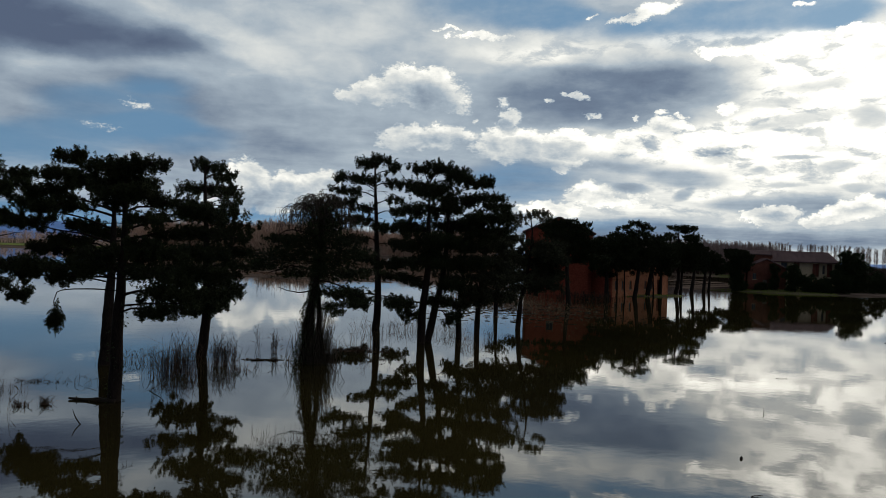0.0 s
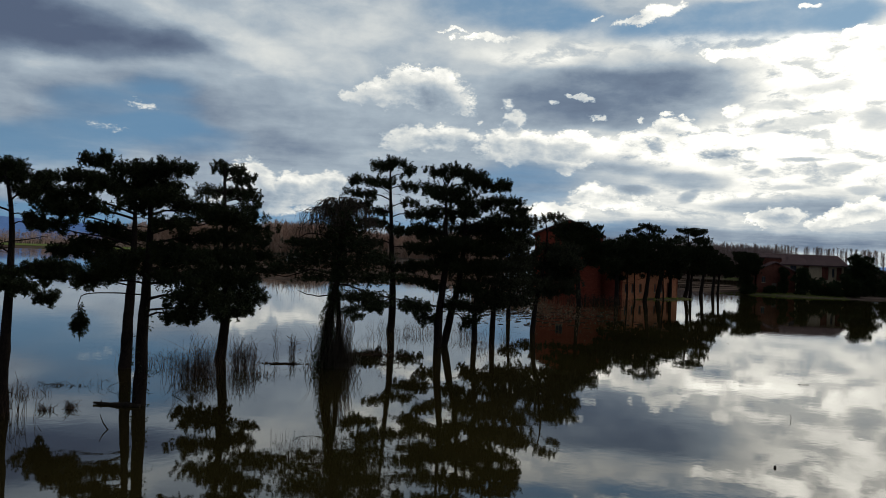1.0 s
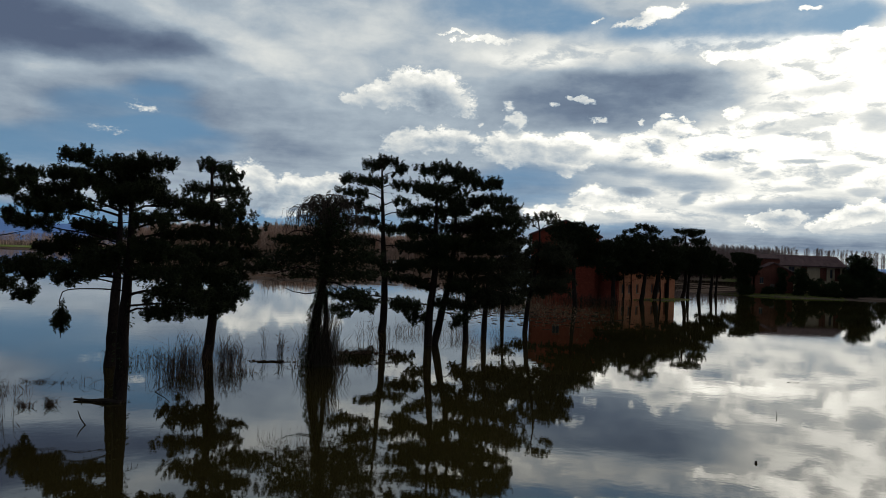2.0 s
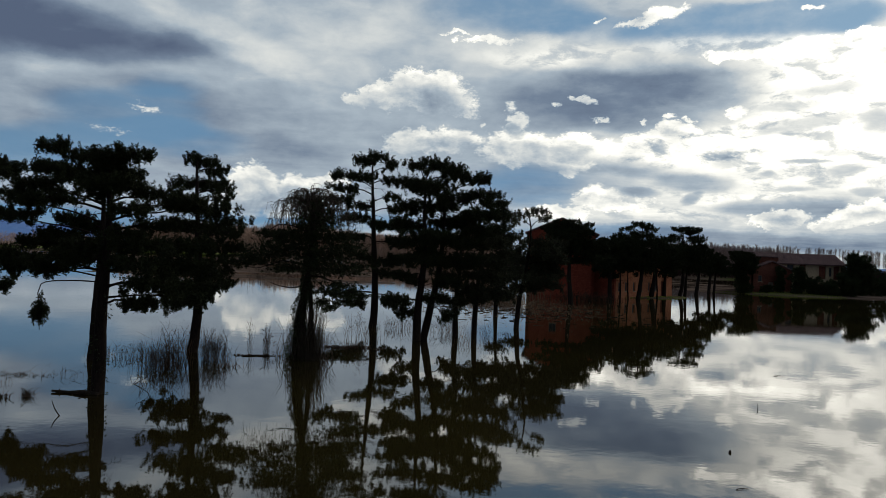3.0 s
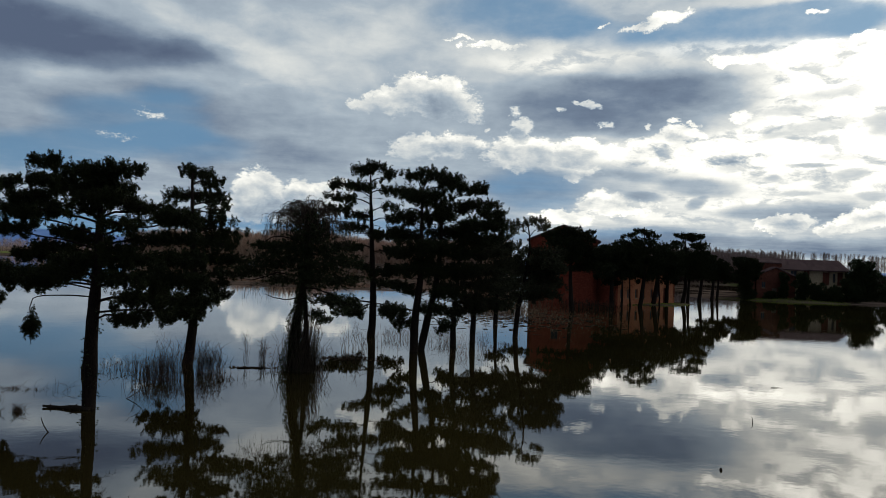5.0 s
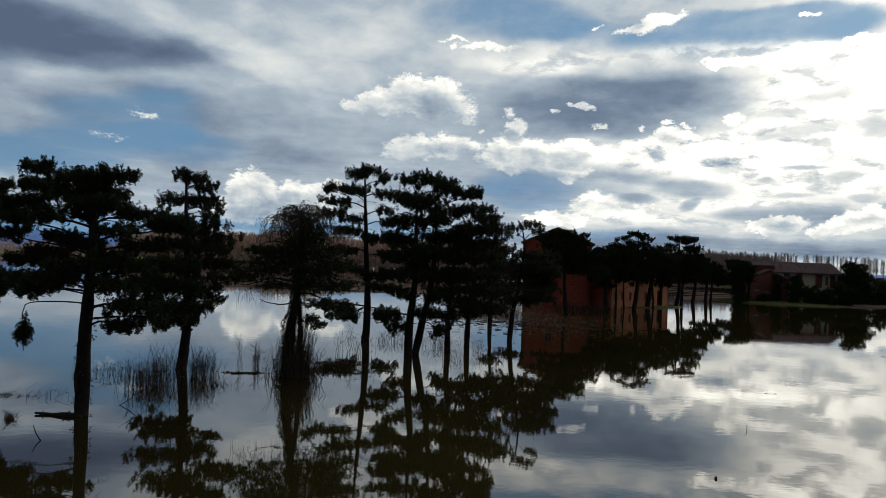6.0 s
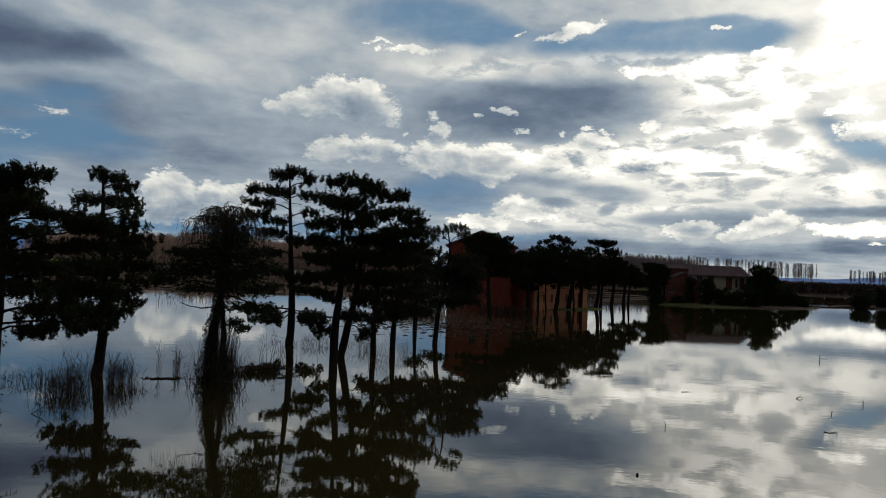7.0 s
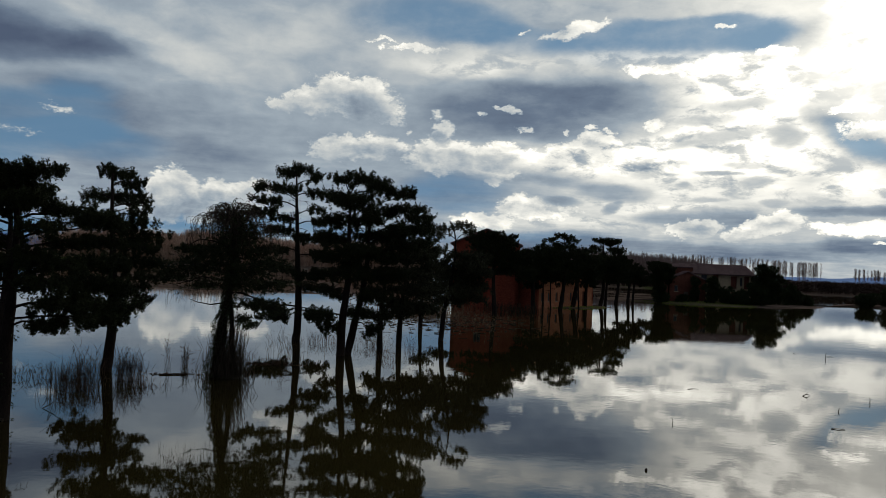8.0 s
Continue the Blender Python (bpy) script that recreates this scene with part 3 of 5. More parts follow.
def bare_tree(geo, x, y, z, high, spread, rng, boughs=14, thick=0.16):
    """A leafless tree of upright boughs, for the far woods."""
    geo.tube([(x, y, z - 0.2), (x + rng.uniform(-.3, .3), y, z + high * 0.6), (x + rng.uniform(-.5, .5), y, z + high)], [thick, thick * 0.6, 0.03], 3, False)
    for _ in range(boughs):
        s = rng.uniform(0.12, 0.9)
        a = rng.uniform(0, 6.283)
        root = Vector((x, y, z + high * s))
        reach = spread * (0.4 + 0.6 * math.sin(3.1 * min(1, s + 0.15))) * rng.uniform(0.5, 1.2)
        tip = root + Vector((math.cos(a) * reach, math.sin(a) * reach, high * rng.uniform(0.10, 0.24)))
        geo.blade(root, tip - root, (tip - root).length, thick * rng.uniform(1.0, 2.4), 0.0, Vector((math.sin(a + 0.6), 0.3, 0.1)).normalized())


def far_wood(x0, x1, y0, y1, count, low, high, label, seed, mat=None, spread=4.5):
    rng = random.Random(seed)
    geo = Geo()
    for _ in range(count):
        x, y = rng.uniform(x0, x1), rng.uniform(y0, y1)
        swell = 0.75 + 0.25 * noise.noise((x * 0.012, seed, 0)) + 0.1 * noise.noise((x * 0.06, seed, 3))
        bare_tree(geo, x, y, 0.7, rng.uniform(low, high) * swell, spread, rng, 34 if spread > 3 else 40, 0.24 if spread > 3 else 0.12)
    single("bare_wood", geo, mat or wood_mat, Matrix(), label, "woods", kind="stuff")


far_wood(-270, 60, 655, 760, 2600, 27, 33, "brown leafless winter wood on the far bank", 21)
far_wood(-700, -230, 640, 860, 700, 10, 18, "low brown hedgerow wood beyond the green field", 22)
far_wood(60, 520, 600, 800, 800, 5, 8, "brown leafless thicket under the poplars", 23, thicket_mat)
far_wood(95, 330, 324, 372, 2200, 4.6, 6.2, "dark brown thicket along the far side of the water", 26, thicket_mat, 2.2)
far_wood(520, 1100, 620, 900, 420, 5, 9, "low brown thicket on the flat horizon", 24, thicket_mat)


def poplars():
    """A row of slim leafless poplars behind the farm."""
    rng = random.Random(31)
    models = []
    for k in range(5):
        root = thing("poplar", 0, 0, 0, "slim leafless poplar in a far row", "tree", "poplar row")
        high = 20.4 + k * 0.35
        trunk, crown = Geo(), Geo()
        trunk.tube([(0, 0, -0.5), (0.1, 0, high * 0.5), (0, 0, high)], [0.17, 0.12, 0.04], 5)
        for _ in range(84):
            s = rng.uniform(0.38, 0.98)
            a = rng.uniform(0, 6.283)
            reach = (2.3 - 1.2 * s) * rng.uniform(0.3, 1.2)
            rise = rng.uniform(1.4, 3.4)
            p = Vector((0, 0, high * s))
            tip = p + Vector((math.cos(a) * reach, math.sin(a) * reach, rise * (1.25 - s * 0.55)))
            crown.tube([p, (p + tip) / 2 + Vector((math.cos(a), math.sin(a), 0)) * 0.15, tip], [0.05, 0.045, 0.025], 3, False)
        part("trunk", trunk, poplar_mat, root)
        part("crown", crown, poplar_mat, root)
        models.append(root)
    for k in range(290):
        x = 150 + k * 1.6 + rng.uniform(-1.0, 1.0)
        if 436 < x < 492:
            continue
        y = 540 + (x - 150) * 0.56 + rng.uniform(-16, 16)
        scale = rng.uniform(0.94, 1.04) * (0.85 if x > 480 else 1)
        m = pose(x, y, 0.7, 0, 0, rng.uniform(0, 360)) @ Matrix.Scale(scale, 4)
        if k < len(models):
            models[k].matrix_world = m
        else:
            ob = copy_thing(models[k % 5], m)
            ob.matrix_world = m


poplars()


def plantation():
    """The close-set young trees behind the row of poplars."""
    rng = random.Random(33)
    geo = Geo()
    for _ in range(1500):
        x = rng.uniform(120, 300)
        bare_tree(geo, x, 566 + (x - 150) * 0.56 + rng.uniform(0, 60), 0.7, rng.uniform(18.6, 21.2), 1.0, rng, 36, 0.11)
    single("bare_wood", geo, young_wood, Matrix(), "close-set leafless plantation behind the poplars", "woods", kind="stuff")


plantation()

# ---- trees ----


def tuft(geo, p, way, size, rng, needles_each, slim=1.0):
    """A brush of needles or leaves at the end of a twig."""
    way = Vector(way).normalized()
    for _ in range(needles_each):
        w = Vector((rng.gauss(0, 1), rng.gauss(0, 1), rng.gauss(0, 1))) * 0.45 + way
        w.normalize()
        root = p + way * size * rng.uniform(-0.35, 0.25)
        across = Vector((rng.gauss(0, 1), rng.gauss(0, 1), rng.gauss(0, 1))).cross(w)
        geo.blade(root, w, size * rng.uniform(0.7, 1.2), slim * size * rng.uniform(0.20, 0.34), 0.0, across.normalized())


def brush(geo, p, way, size, rng, count, slim=1.0):
    """A blunt, rounded brush of pine needles round the tip of a twig."""
    way = Vector(way).normalized()
    for _ in range(count):
        w = Vector((rng.gauss(0, 1), rng.gauss(0, 1), rng.gauss(0, 1))).normalized() * 0.85 + way * 0.7
        w.normalize()
        root = p + way * size * rng.uniform(-0.4, 0.3)
        side = Vector((rng.gauss(0, 1), rng.gauss(0, 1), rng.gauss(0, 1))).cross(w).normalized() * slim * size * rng.uniform(0.12, 0.2)
        length = size * rng.uniform(0.5, 0.85)
        mid = root + w * length * 0.74
        n = len(geo.v)
        geo.v.extend([tuple(root), tuple(mid + side), tuple(root + w * length), tuple(mid - side)])
        geo.f.append((n, n + 1, n + 2, n + 3))


pine_count = 0


def pine(x, y, radius, stem, pads, density, label, leaf=None):
    """A pine: a leaning stem of (aside, up) points, and flat pads of needles (aside, up, half width, half height) on limbs."""
    global pine_count
    pine_count += 1
    rng = random.Random(100 + pine_count)
    root = thing("pine_tree", x, y, 0, label, "tree", "row of pines in the flood")
    far = y > 90
    line = curve_points([(a, 0, b) for a, b in stem], 0.5)
    for p in line:
        p.x += 0.05 * noise.noise((p.z * 1.1, pine_count, 0)) * (p.z > 0.5)
        p.y += 0.12 * noise.noise((p.z * 0.5, pine_count, 9))
    top = line[-1].z
    radii = [radius * (1.12 - 0.9 * max(0.0, p.z / top) ** 1.2) * (1 + 0.14 * noise.noise((p.z * 2, pine_count, 4))) for p in line]
    radii[-1] = 0.03
    trunk = Geo()
    trunk.tube(line, radii, 7 if far else 10)
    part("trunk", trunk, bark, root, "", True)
    crown = Geo()
    size = 0.14 + 0.0019 * y
    per = 46 if y < 40 else 33 if y < 90 else 13
    each = 16 if y < 45 else 14 if y < 70 else 8
    slim = 0.66 if y < 45 else 0.76 if y < 70 else 1.1

    def on_stem(z):
        for a, b in zip(line, line[1:]):
            if a.z <= z <= b.z:
                return a.lerp(b, (z - a.z) / max(b.z - a.z, 1e-6))
        return line[-1].copy()

    for n, (aside, up, half, thick) in enumerate(pads):
        half, thick = half * 1.06, thick * (1.05 if far else 1.0)
        hangs = thick > 1.4 * half
        dy = rng.uniform(-0.75, 0.75) * min(1.0 + half, 1.6)
        centre = Vector((aside, dy, up))
        high = up / top
        if hangs:
            start = on_stem(up + thick * 2.2)
            knee = Vector((aside, dy, up + thick * 1.9))
            way_out = [start, start.lerp(knee, 0.5) + Vector((0, 0, 0.1)), knee, centre + Vector((-0.06, 0, thick * 0.6)), centre - Vector((0, 0, thick))]
        else:
            start = on_stem(min(max(up - (0.55 * high - 0.22) * abs(aside) - rng.uniform(-0.1, 0.25), 0.2 * top), top - 0.1))
            way_out = [start, start.lerp(centre, 0.35) + Vector((0, 0, rng.uniform(0.0, 0.22))), start.lerp(centre, 0.7) + Vector((0, rng.uniform(-0.1, 0.1), rng.uniform(-0.1, 0.12))), centre]
        limb = Geo()
        thick_limb = 0.024 + 0.026 * min(half, 1.8) * radius / 0.24
        pts = curve_points(way_out, 0.3)
        limb.tube(pts, [thick_limb * (1 - 0.6 * k / len(pts)) for k in range(len(pts))], 5, False)
        deep = half * rng.uniform(0.65, 0.95)
        ends = []
        spokes = 6 if far else 13
        for k in range(spokes):
            a = 2 * math.pi * (k + rng.uniform(0, 0.8)) / spokes
            tip = centre + Vector((math.cos(a) * half * 0.85, math.sin(a) * deep * 0.85, rng.uniform(-0.5, 0.8) * thick))
            bend = centre.lerp(tip, 0.5) + Vector((0, 0, rng.uniform(-0.12, 0.05)))
            limb.tube([centre, bend, tip], [thick_limb * 0.4, thick_limb * 0.3, 0.008], 3, False)
            ends.append((centre, tip))
        clumps = [(centre, half, deep, thick, 1.0 if far or hangs else 0.8)]
        if not hangs:
            for _ in range(2 if far else 5):
                # smaller sprays that break up the outline of the pad
                a = rng.uniform(0, 6.283)
                at = centre + Vector((math.cos(a) * half * rng.uniform(0.4, 1.25), math.sin(a) * deep * rng.uniform(0.4, 1.1), max(-1.3, min(0.7, rng.gauss(-0.2, 0.6))) * (0.12 + 0.8 * thick)))
                limb.tube([centre, centre.lerp(at, 0.5) + Vector((0, 0, 0.06)), at], [thick_limb * 0.4, thick_limb * 0.3, 0.01], 3, False)
                small = (rng.uniform(0.22, 0.42) if far else rng.uniform(0.12, 0.32)) * half + 0.1
                clumps.append((at, small, small * 0.9, small * rng.uniform(0.25, 0.45), 0.9 if far else 0.42))
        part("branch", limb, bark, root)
        for mid, wide, long_, tall, share in clumps:
            count = int((2.4 if hangs else 1.0) * share * density * per * (wide * long_ * 2.6 + 0.35) * (0.7 + tall))
            for _ in range(count):
                while True:
                    u = Vector((rng.uniform(-1, 1), rng.uniform(-1, 1), rng.uniform(-1, 1)))
                    if u.length < 1:
                        break
                if mid is centre and rng.random() < 0.5:
                    a, b = rng.choice(ends)
                    p = a.lerp(b, rng.uniform(0.4, 1.12)) + u * size * 0.9
                else:
                    edge = 1 + 0.6 * noise.noise((u.x * 2.2 + n * 7, u.y * 2.2, pine_count))
                    p = mid + Vector((u.x * wide * edge, u.y * long_ * edge, (u.z * 0.9 + 0.1) * tall * (1.15 - 0.6 * u.x * u.x) * edge))
                out = Vector((u.x * 0.7, u.y * 0.7, 0.75 + 0.4 * u.z)) if not hangs else Vector((u.x, u.y, -0.6))
                shoot = out.normalized() * size * rng.uniform(0.55, 0.95)
                for step in range(2 if far else 3):
                    brush(crown, p + shoot * (step - 1.6), out, size * (0.95 - 0.12 * step) * rng.uniform(0.85, 1.15), rng, each, slim)
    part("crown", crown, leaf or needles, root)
    if y < 40 and x > -16:
        climbing = Geo()
        for _ in range(170):
            z = rng.uniform(0.0, 0.42) * top
            a = rng.uniform(0, 6.283)
            if noise.noise((math.cos(a), math.sin(a), z * 0.8 + pine_count)) < -0.05:
                continue
            p = on_stem(z) + Vector((math.cos(a), math.sin(a), 0)) * radius * rng.uniform(0.9, 1.35)
            tuft(climbing, p, (math.cos(a), math.sin(a), -0.4), 0.11, rng, 4)
        part("ivy", climbing, ivy, root, "patchy dark ivy on the stem")
    # dead lower boughs, bare and thin
    dead = Geo()
    for _ in range(6 if far else 9 if y < 45 else 20):
        z = rng.uniform(0.5 if y < 45 else 0.32, 0.85) * top
        a = rng.uniform(0, 6.283)
        p = on_stem(z)
        reach = rng.uniform(0.5, 1.9) * (1.3 if y > 50 else 1.0)
        q = p + Vector((math.cos(a) * reach, math.sin(a) * reach, rng.uniform(-0.35, 0.35)))
        mid = p.lerp(q, 0.5) + Vector((0, 0, rng.uniform(-0.05, 0.2)))
        dead.tube([p, mid, q], [0.03, 0.02, 0.006], 4, False)
        for _ in range(5):
            s = mid.lerp(q, rng.uniform(0, 0.9))
            dead.tube([s, s + Vector((rng.gauss(0, 0.2), rng.gauss(0, 0.2), rng.gauss(-0.08, 0.15)))], [0.012, 0.004], 3, False)
    tagged(part("dead_wood", dead, bark, root, "thin bare dead boughs"), kind="stuff")
    return root


pine(-16.55, 28, 0.2, [(0.05, -0.6), (0.0, 2.7), (0.12, 4.6), (0.08, 6.6), (-0.08, 8.0), (-0.12, 8.8)],
     [(-0.08, 8.88, 0.56, 0.15), (0.7, 8.48, 0.71, 0.17), (1.29, 7.96, 0.48, 0.1), (0.08, 8.01, 0.41, 0.1), (1.03, 5.26, 0.79, 0.14), (1.01, 4.65, 0.79, 0.14), (0.34, 4.99, 0.48, 0.17), (1.57, 4.23, 0.41, 0.1), (-1.11, 8.58, 0.67, 0.2), (-1.27, 7.56, 0.77, 0.24), (-1.17, 4.94, 0.87, 0.2), (-0.81, 5.96, 0.48, 0.14), (0.96, 6.94, 0.2, 0.1)], 0.9, "forked dark pine with an open crown")

pine(-12.47, 30, 0.24, [(0.0, -0.6), (0.05, 1.4), (0.06, 2.93), (0.12, 4.6), (0.19, 5.94), (0.17, 8.1), (0.15, 8.9)],
     [(-1.6, 9.28, 0.65, 0.17), (-0.63, 9.1, 0.89, 0.24), (0.45, 8.97, 0.89, 0.26), (1.41, 9.11, 0.65, 0.21), (0.04, 8.52, 1.1, 0.17), (0.49, 8.0, 1.1, 0.17), (-0.57, 7.75, 0.73, 0.12), (1.68, 7.72, 0.89, 0.17), (2.67, 7.28, 0.89, 0.22), (1.28, 7.06, 0.73, 0.12), (1.88, 6.54, 1.1, 0.26), (2.92, 7.51, 0.73, 0.15), (1.65, 5.78, 1.1, 0.3), (2.99, 5.73, 0.89, 0.3), (1.79, 5.04, 1.1, 0.3), (3.19, 4.98, 1.1, 0.33), (2.36, 4.3, 1.26, 0.26), (3.86, 4.21, 0.77, 0.22), (1.74, 3.57, 0.77, 0.12), (3.49, 3.81, 0.77, 0.15), (1.0, 6.08, 0.52, 0.19), (-1.11, 5.14, 1.06, 0.19), (-2.34, 4.78, 0.81, 0.22), (-0.7, 5.65, 0.89, 0.19), (-2.75, 2.85, 0.3, 0.62)], 1.0, "tall dark pine with a broad flat crown")
pine(-16.41, 38.5, 0.27, [(0.0, -0.6), (0.08, 1.4), (0.19, 4.2), (0.27, 7.25), (0.1, 9.0)],
     [(-3.09, 9.62, 0.7, 0.12), (-1.69, 9.26, 1.23, 0.21), (-0.57, 8.89, 1.09, 0.21), (-3.05, 8.6, 1.17, 0.21), (-3.99, 7.93, 1.02, 0.4), (-2.05, 7.81, 1.44, 0.4), (-3.67, 6.97, 0.96, 0.26), (-1.46, 6.91, 1.02, 0.26), (-1.84, 6.07, 1.17, 0.24), (-3.34, 5.74, 0.96, 0.21), (-4.45, 9.16, 0.49, 0.26), (-0.47, 6.53, 0.86, 0.21), (-3.44, 4.82, 1.23, 0.31), (-1.26, 5.4, 1.17, 0.26), (-4.39, 4.45, 0.7, 0.26)], 1.1, "leaning dark pine with low drooping boughs")
pine(-12.9, 42.5, 0.25, [(0.0, -0.6), (0.3, 2.55), (0.09, 7.27), (-0.06, 10.33)],
     [(-0.57, 10.71, 0.43, 0.28), (0.05, 10.43, 0.87, 0.28), (0.71, 9.99, 0.74, 0.28), (-0.91, 9.23, 0.87, 0.28), (0.56, 9.28, 1.05, 0.25), (1.25, 8.91, 0.62, 0.22), (1.51, 8.36, 0.62, 0.22), (0.98, 7.76, 1.3, 0.28), (-0.46, 8.02, 1.05, 0.34), (1.77, 7.27, 0.74, 0.22), (0.35, 6.82, 1.48, 0.28), (2.04, 6.52, 0.68, 0.22), (1.31, 5.79, 1.42, 0.28), (-0.37, 5.73, 1.39, 0.4), (2.01, 5.02, 0.87, 0.28), (-0.54, 4.5, 1.7, 0.43), (1.06, 4.25, 1.11, 0.4), (1.53, 3.87, 0.56, 0.28), (-0.59, 3.43, 1.55, 0.43), (-1.32, 2.77, 1.02, 0.31), (0.05, 2.84, 0.74, 0.28)], 0.8, "slender dark pine with layered boughs")
pine(-4.72, 61, 0.27, [(0.0, -0.6), (0.18, 2.21), (-0.17, 8.36), (-0.42, 12.76)],
     [(-1.13, 13.0, 0.89, 0.44), (0.27, 13.13, 0.89, 0.44), (1.18, 12.55, 0.58, 0.4), (-2.41, 11.8, 0.89, 0.35), (-3.21, 11.87, 0.4, 0.35), (-1.0, 11.63, 1.06, 0.27), (-2.28, 10.71, 1.06, 0.27), (-2.78, 9.81, 1.24, 0.31), (1.13, 11.4, 0.8, 0.31), (-1.22, 9.42, 0.89, 0.22), (1.17, 10.17, 0.71, 0.22), (-1.63, 8.53, 1.24, 0.27), (1.65, 9.21, 0.8, 0.27), (0.9, 7.95, 1.24, 0.22), (-1.71, 6.98, 1.24, 0.22), (1.74, 6.66, 0.98, 0.27), (0.92, 5.09, 1.06, 0.27), (-0.86, 5.47, 0.98, 0.27), (1.3, 4.22, 0.98, 0.27), (-2.51, 2.55, 1.6, 0.27), (-1.52, 1.93, 1.15, 0.22), (1.46, 2.25, 0.98, 0.4)], 0.75, "tall thin open-crowned pine")
pine(-0.96, 52, 0.26, [(0.0, -0.6), (-0.0, 2.11), (0.27, 5.11), (0.18, 10.74)],
     [(-0.35, 11.77, 0.83, 0.45), (0.96, 11.89, 1.06, 0.45), (-0.94, 10.7, 0.76, 0.45), (0.35, 10.18, 1.44, 0.61), (1.74, 11.09, 0.68, 0.53), (-0.81, 9.01, 0.95, 0.42), (1.06, 9.08, 1.32, 0.49), (-0.76, 7.7, 1.06, 0.34), (-0.91, 6.57, 0.91, 0.26), (-0.38, 5.47, 1.06, 0.26), (-1.33, 2.63, 0.91, 0.42), (-0.74, 1.9, 0.68, 0.34), (0.2, 6.99, 1.13, 0.34), (-1.53, 8.05, 0.68, 0.3), (0.61, 5.88, 1.06, 0.3), (-1.43, 5.43, 0.68, 0.23), (-0.83, 4.33, 0.91, 0.26)], 1, "tall dark pine with a dense rounded crown")
pine(-0.65, 53, 0.24, [(0.0, -0.6), (0.5, 2.07), (1.08, 5.14), (1.31, 10.5)],
     [(1.92, 11.59, 0.69, 0.42), (2.9, 10.94, 0.85, 0.42), (3.81, 11.12, 0.42, 0.31), (1.95, 9.76, 1.31, 0.46), (3.7, 9.97, 1.08, 0.27), (4.56, 9.35, 1.0, 0.31), (5.35, 8.73, 0.39, 0.23), (3.52, 8.47, 1.62, 0.39), (1.55, 8.02, 1.46, 0.42), (3.94, 7.53, 1.46, 0.39), (1.98, 6.7, 1.62, 0.46), (1.26, 5.34, 1.08, 0.35), (0.67, 2.83, 0.77, 0.42), (1.77, 1.73, 0.69, 0.39), (0.82, 7.04, 1.16, 0.39), (2.78, 5.58, 1.31, 0.35), (1.69, 4.01, 1.16, 0.35), (4.21, 8.5, 0.93, 0.31)], 1, "dark leaning pine with a wide dense crown")
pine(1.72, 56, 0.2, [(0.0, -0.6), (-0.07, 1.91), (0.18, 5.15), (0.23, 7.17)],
     [(0.94, 6.59, 1.38, 0.45), (2.55, 6.84, 1.14, 0.41), (0.59, 5.16, 1.38, 0.49), (2.35, 5.42, 1.14, 0.41), (0.97, 3.56, 1.14, 0.49), (-0.21, 2.51, 0.81, 0.45), (-0.68, 4.31, 0.98, 0.37), (1.74, 4.39, 1.22, 0.41), (0.21, 7.97, 1.22, 0.37), (1.19, 2.76, 1.06, 0.41)], 0.72, "dark pine with low heavy boughs", lit_needles)
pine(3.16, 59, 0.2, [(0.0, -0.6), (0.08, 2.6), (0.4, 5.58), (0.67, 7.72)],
     [(1.38, 4.34, 1.46, 0.47), (0.5, 2.83, 1.03, 0.43), (2.09, 5.99, 0.94, 0.39), (1.77, 7.93, 1.03, 0.43), (0.87, 6.88, 1.12, 0.43), (1.77, 2.87, 1.03, 0.34), (2.26, 7.35, 0.86, 0.39), (0.19, 5.58, 1.12, 0.39), (2.79, 4.39, 1.03, 0.34), (0.49, 3.12, 1.46, 0.39), (1.98, 3.0, 1.29, 0.34)], 0.6, "smaller dark pine with low boughs", lit_needles)
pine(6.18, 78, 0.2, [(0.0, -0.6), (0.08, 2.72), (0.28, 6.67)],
     [(0.49, 7.24, 1.3, 0.62), (0.9, 5.0, 1.36, 0.62), (0.06, 3.28, 1.02, 0.45), (1.37, 6.15, 1.36, 0.51), (2.05, 2.79, 1.47, 0.4), (-0.58, 5.51, 1.13, 0.45)], 0.5, "small thin pine before the marsh", lit_needles)
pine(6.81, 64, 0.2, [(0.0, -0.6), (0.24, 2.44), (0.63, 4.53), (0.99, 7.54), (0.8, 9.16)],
     [(0.1, 9.32, 0.84, 0.28), (1.25, 9.59, 0.93, 0.19), (2.19, 9.16, 0.61, 0.23), (-0.57, 8.78, 0.56, 0.28), (-0.76, 7.48, 0.79, 0.51), (1.19, 7.09, 1.12, 0.37), (2.33, 6.21, 1.21, 0.47), (0.69, 5.69, 1.3, 0.47), (2.84, 4.84, 0.93, 0.37), (1.66, 4.1, 1.21, 0.33), (3.29, 3.7, 0.65, 0.23), (-0.27, 6.48, 0.88, 0.51), (1.62, 5.49, 1.58, 0.42), (0.99, 3.39, 1.58, 0.33), (3.22, 5.78, 0.84, 0.33), (2.02, 7.12, 0.93, 0.28), (-0.67, 4.71, 1.21, 0.42), (1.82, 6.42, 1.4, 0.42), (2.54, 5.38, 1.21, 0.42), (1.41, 4.7, 1.58, 0.42), (2.37, 3.67, 1.4, 0.33), (0.5, 4.29, 1.21, 0.37), (3.27, 4.48, 0.84, 0.33), (3.18, 7.07, 1.12, 0.42), (3.45, 5.97, 0.93, 0.37)], 0.42, "thin sparse-crowned pine before the marsh", lit_needles)
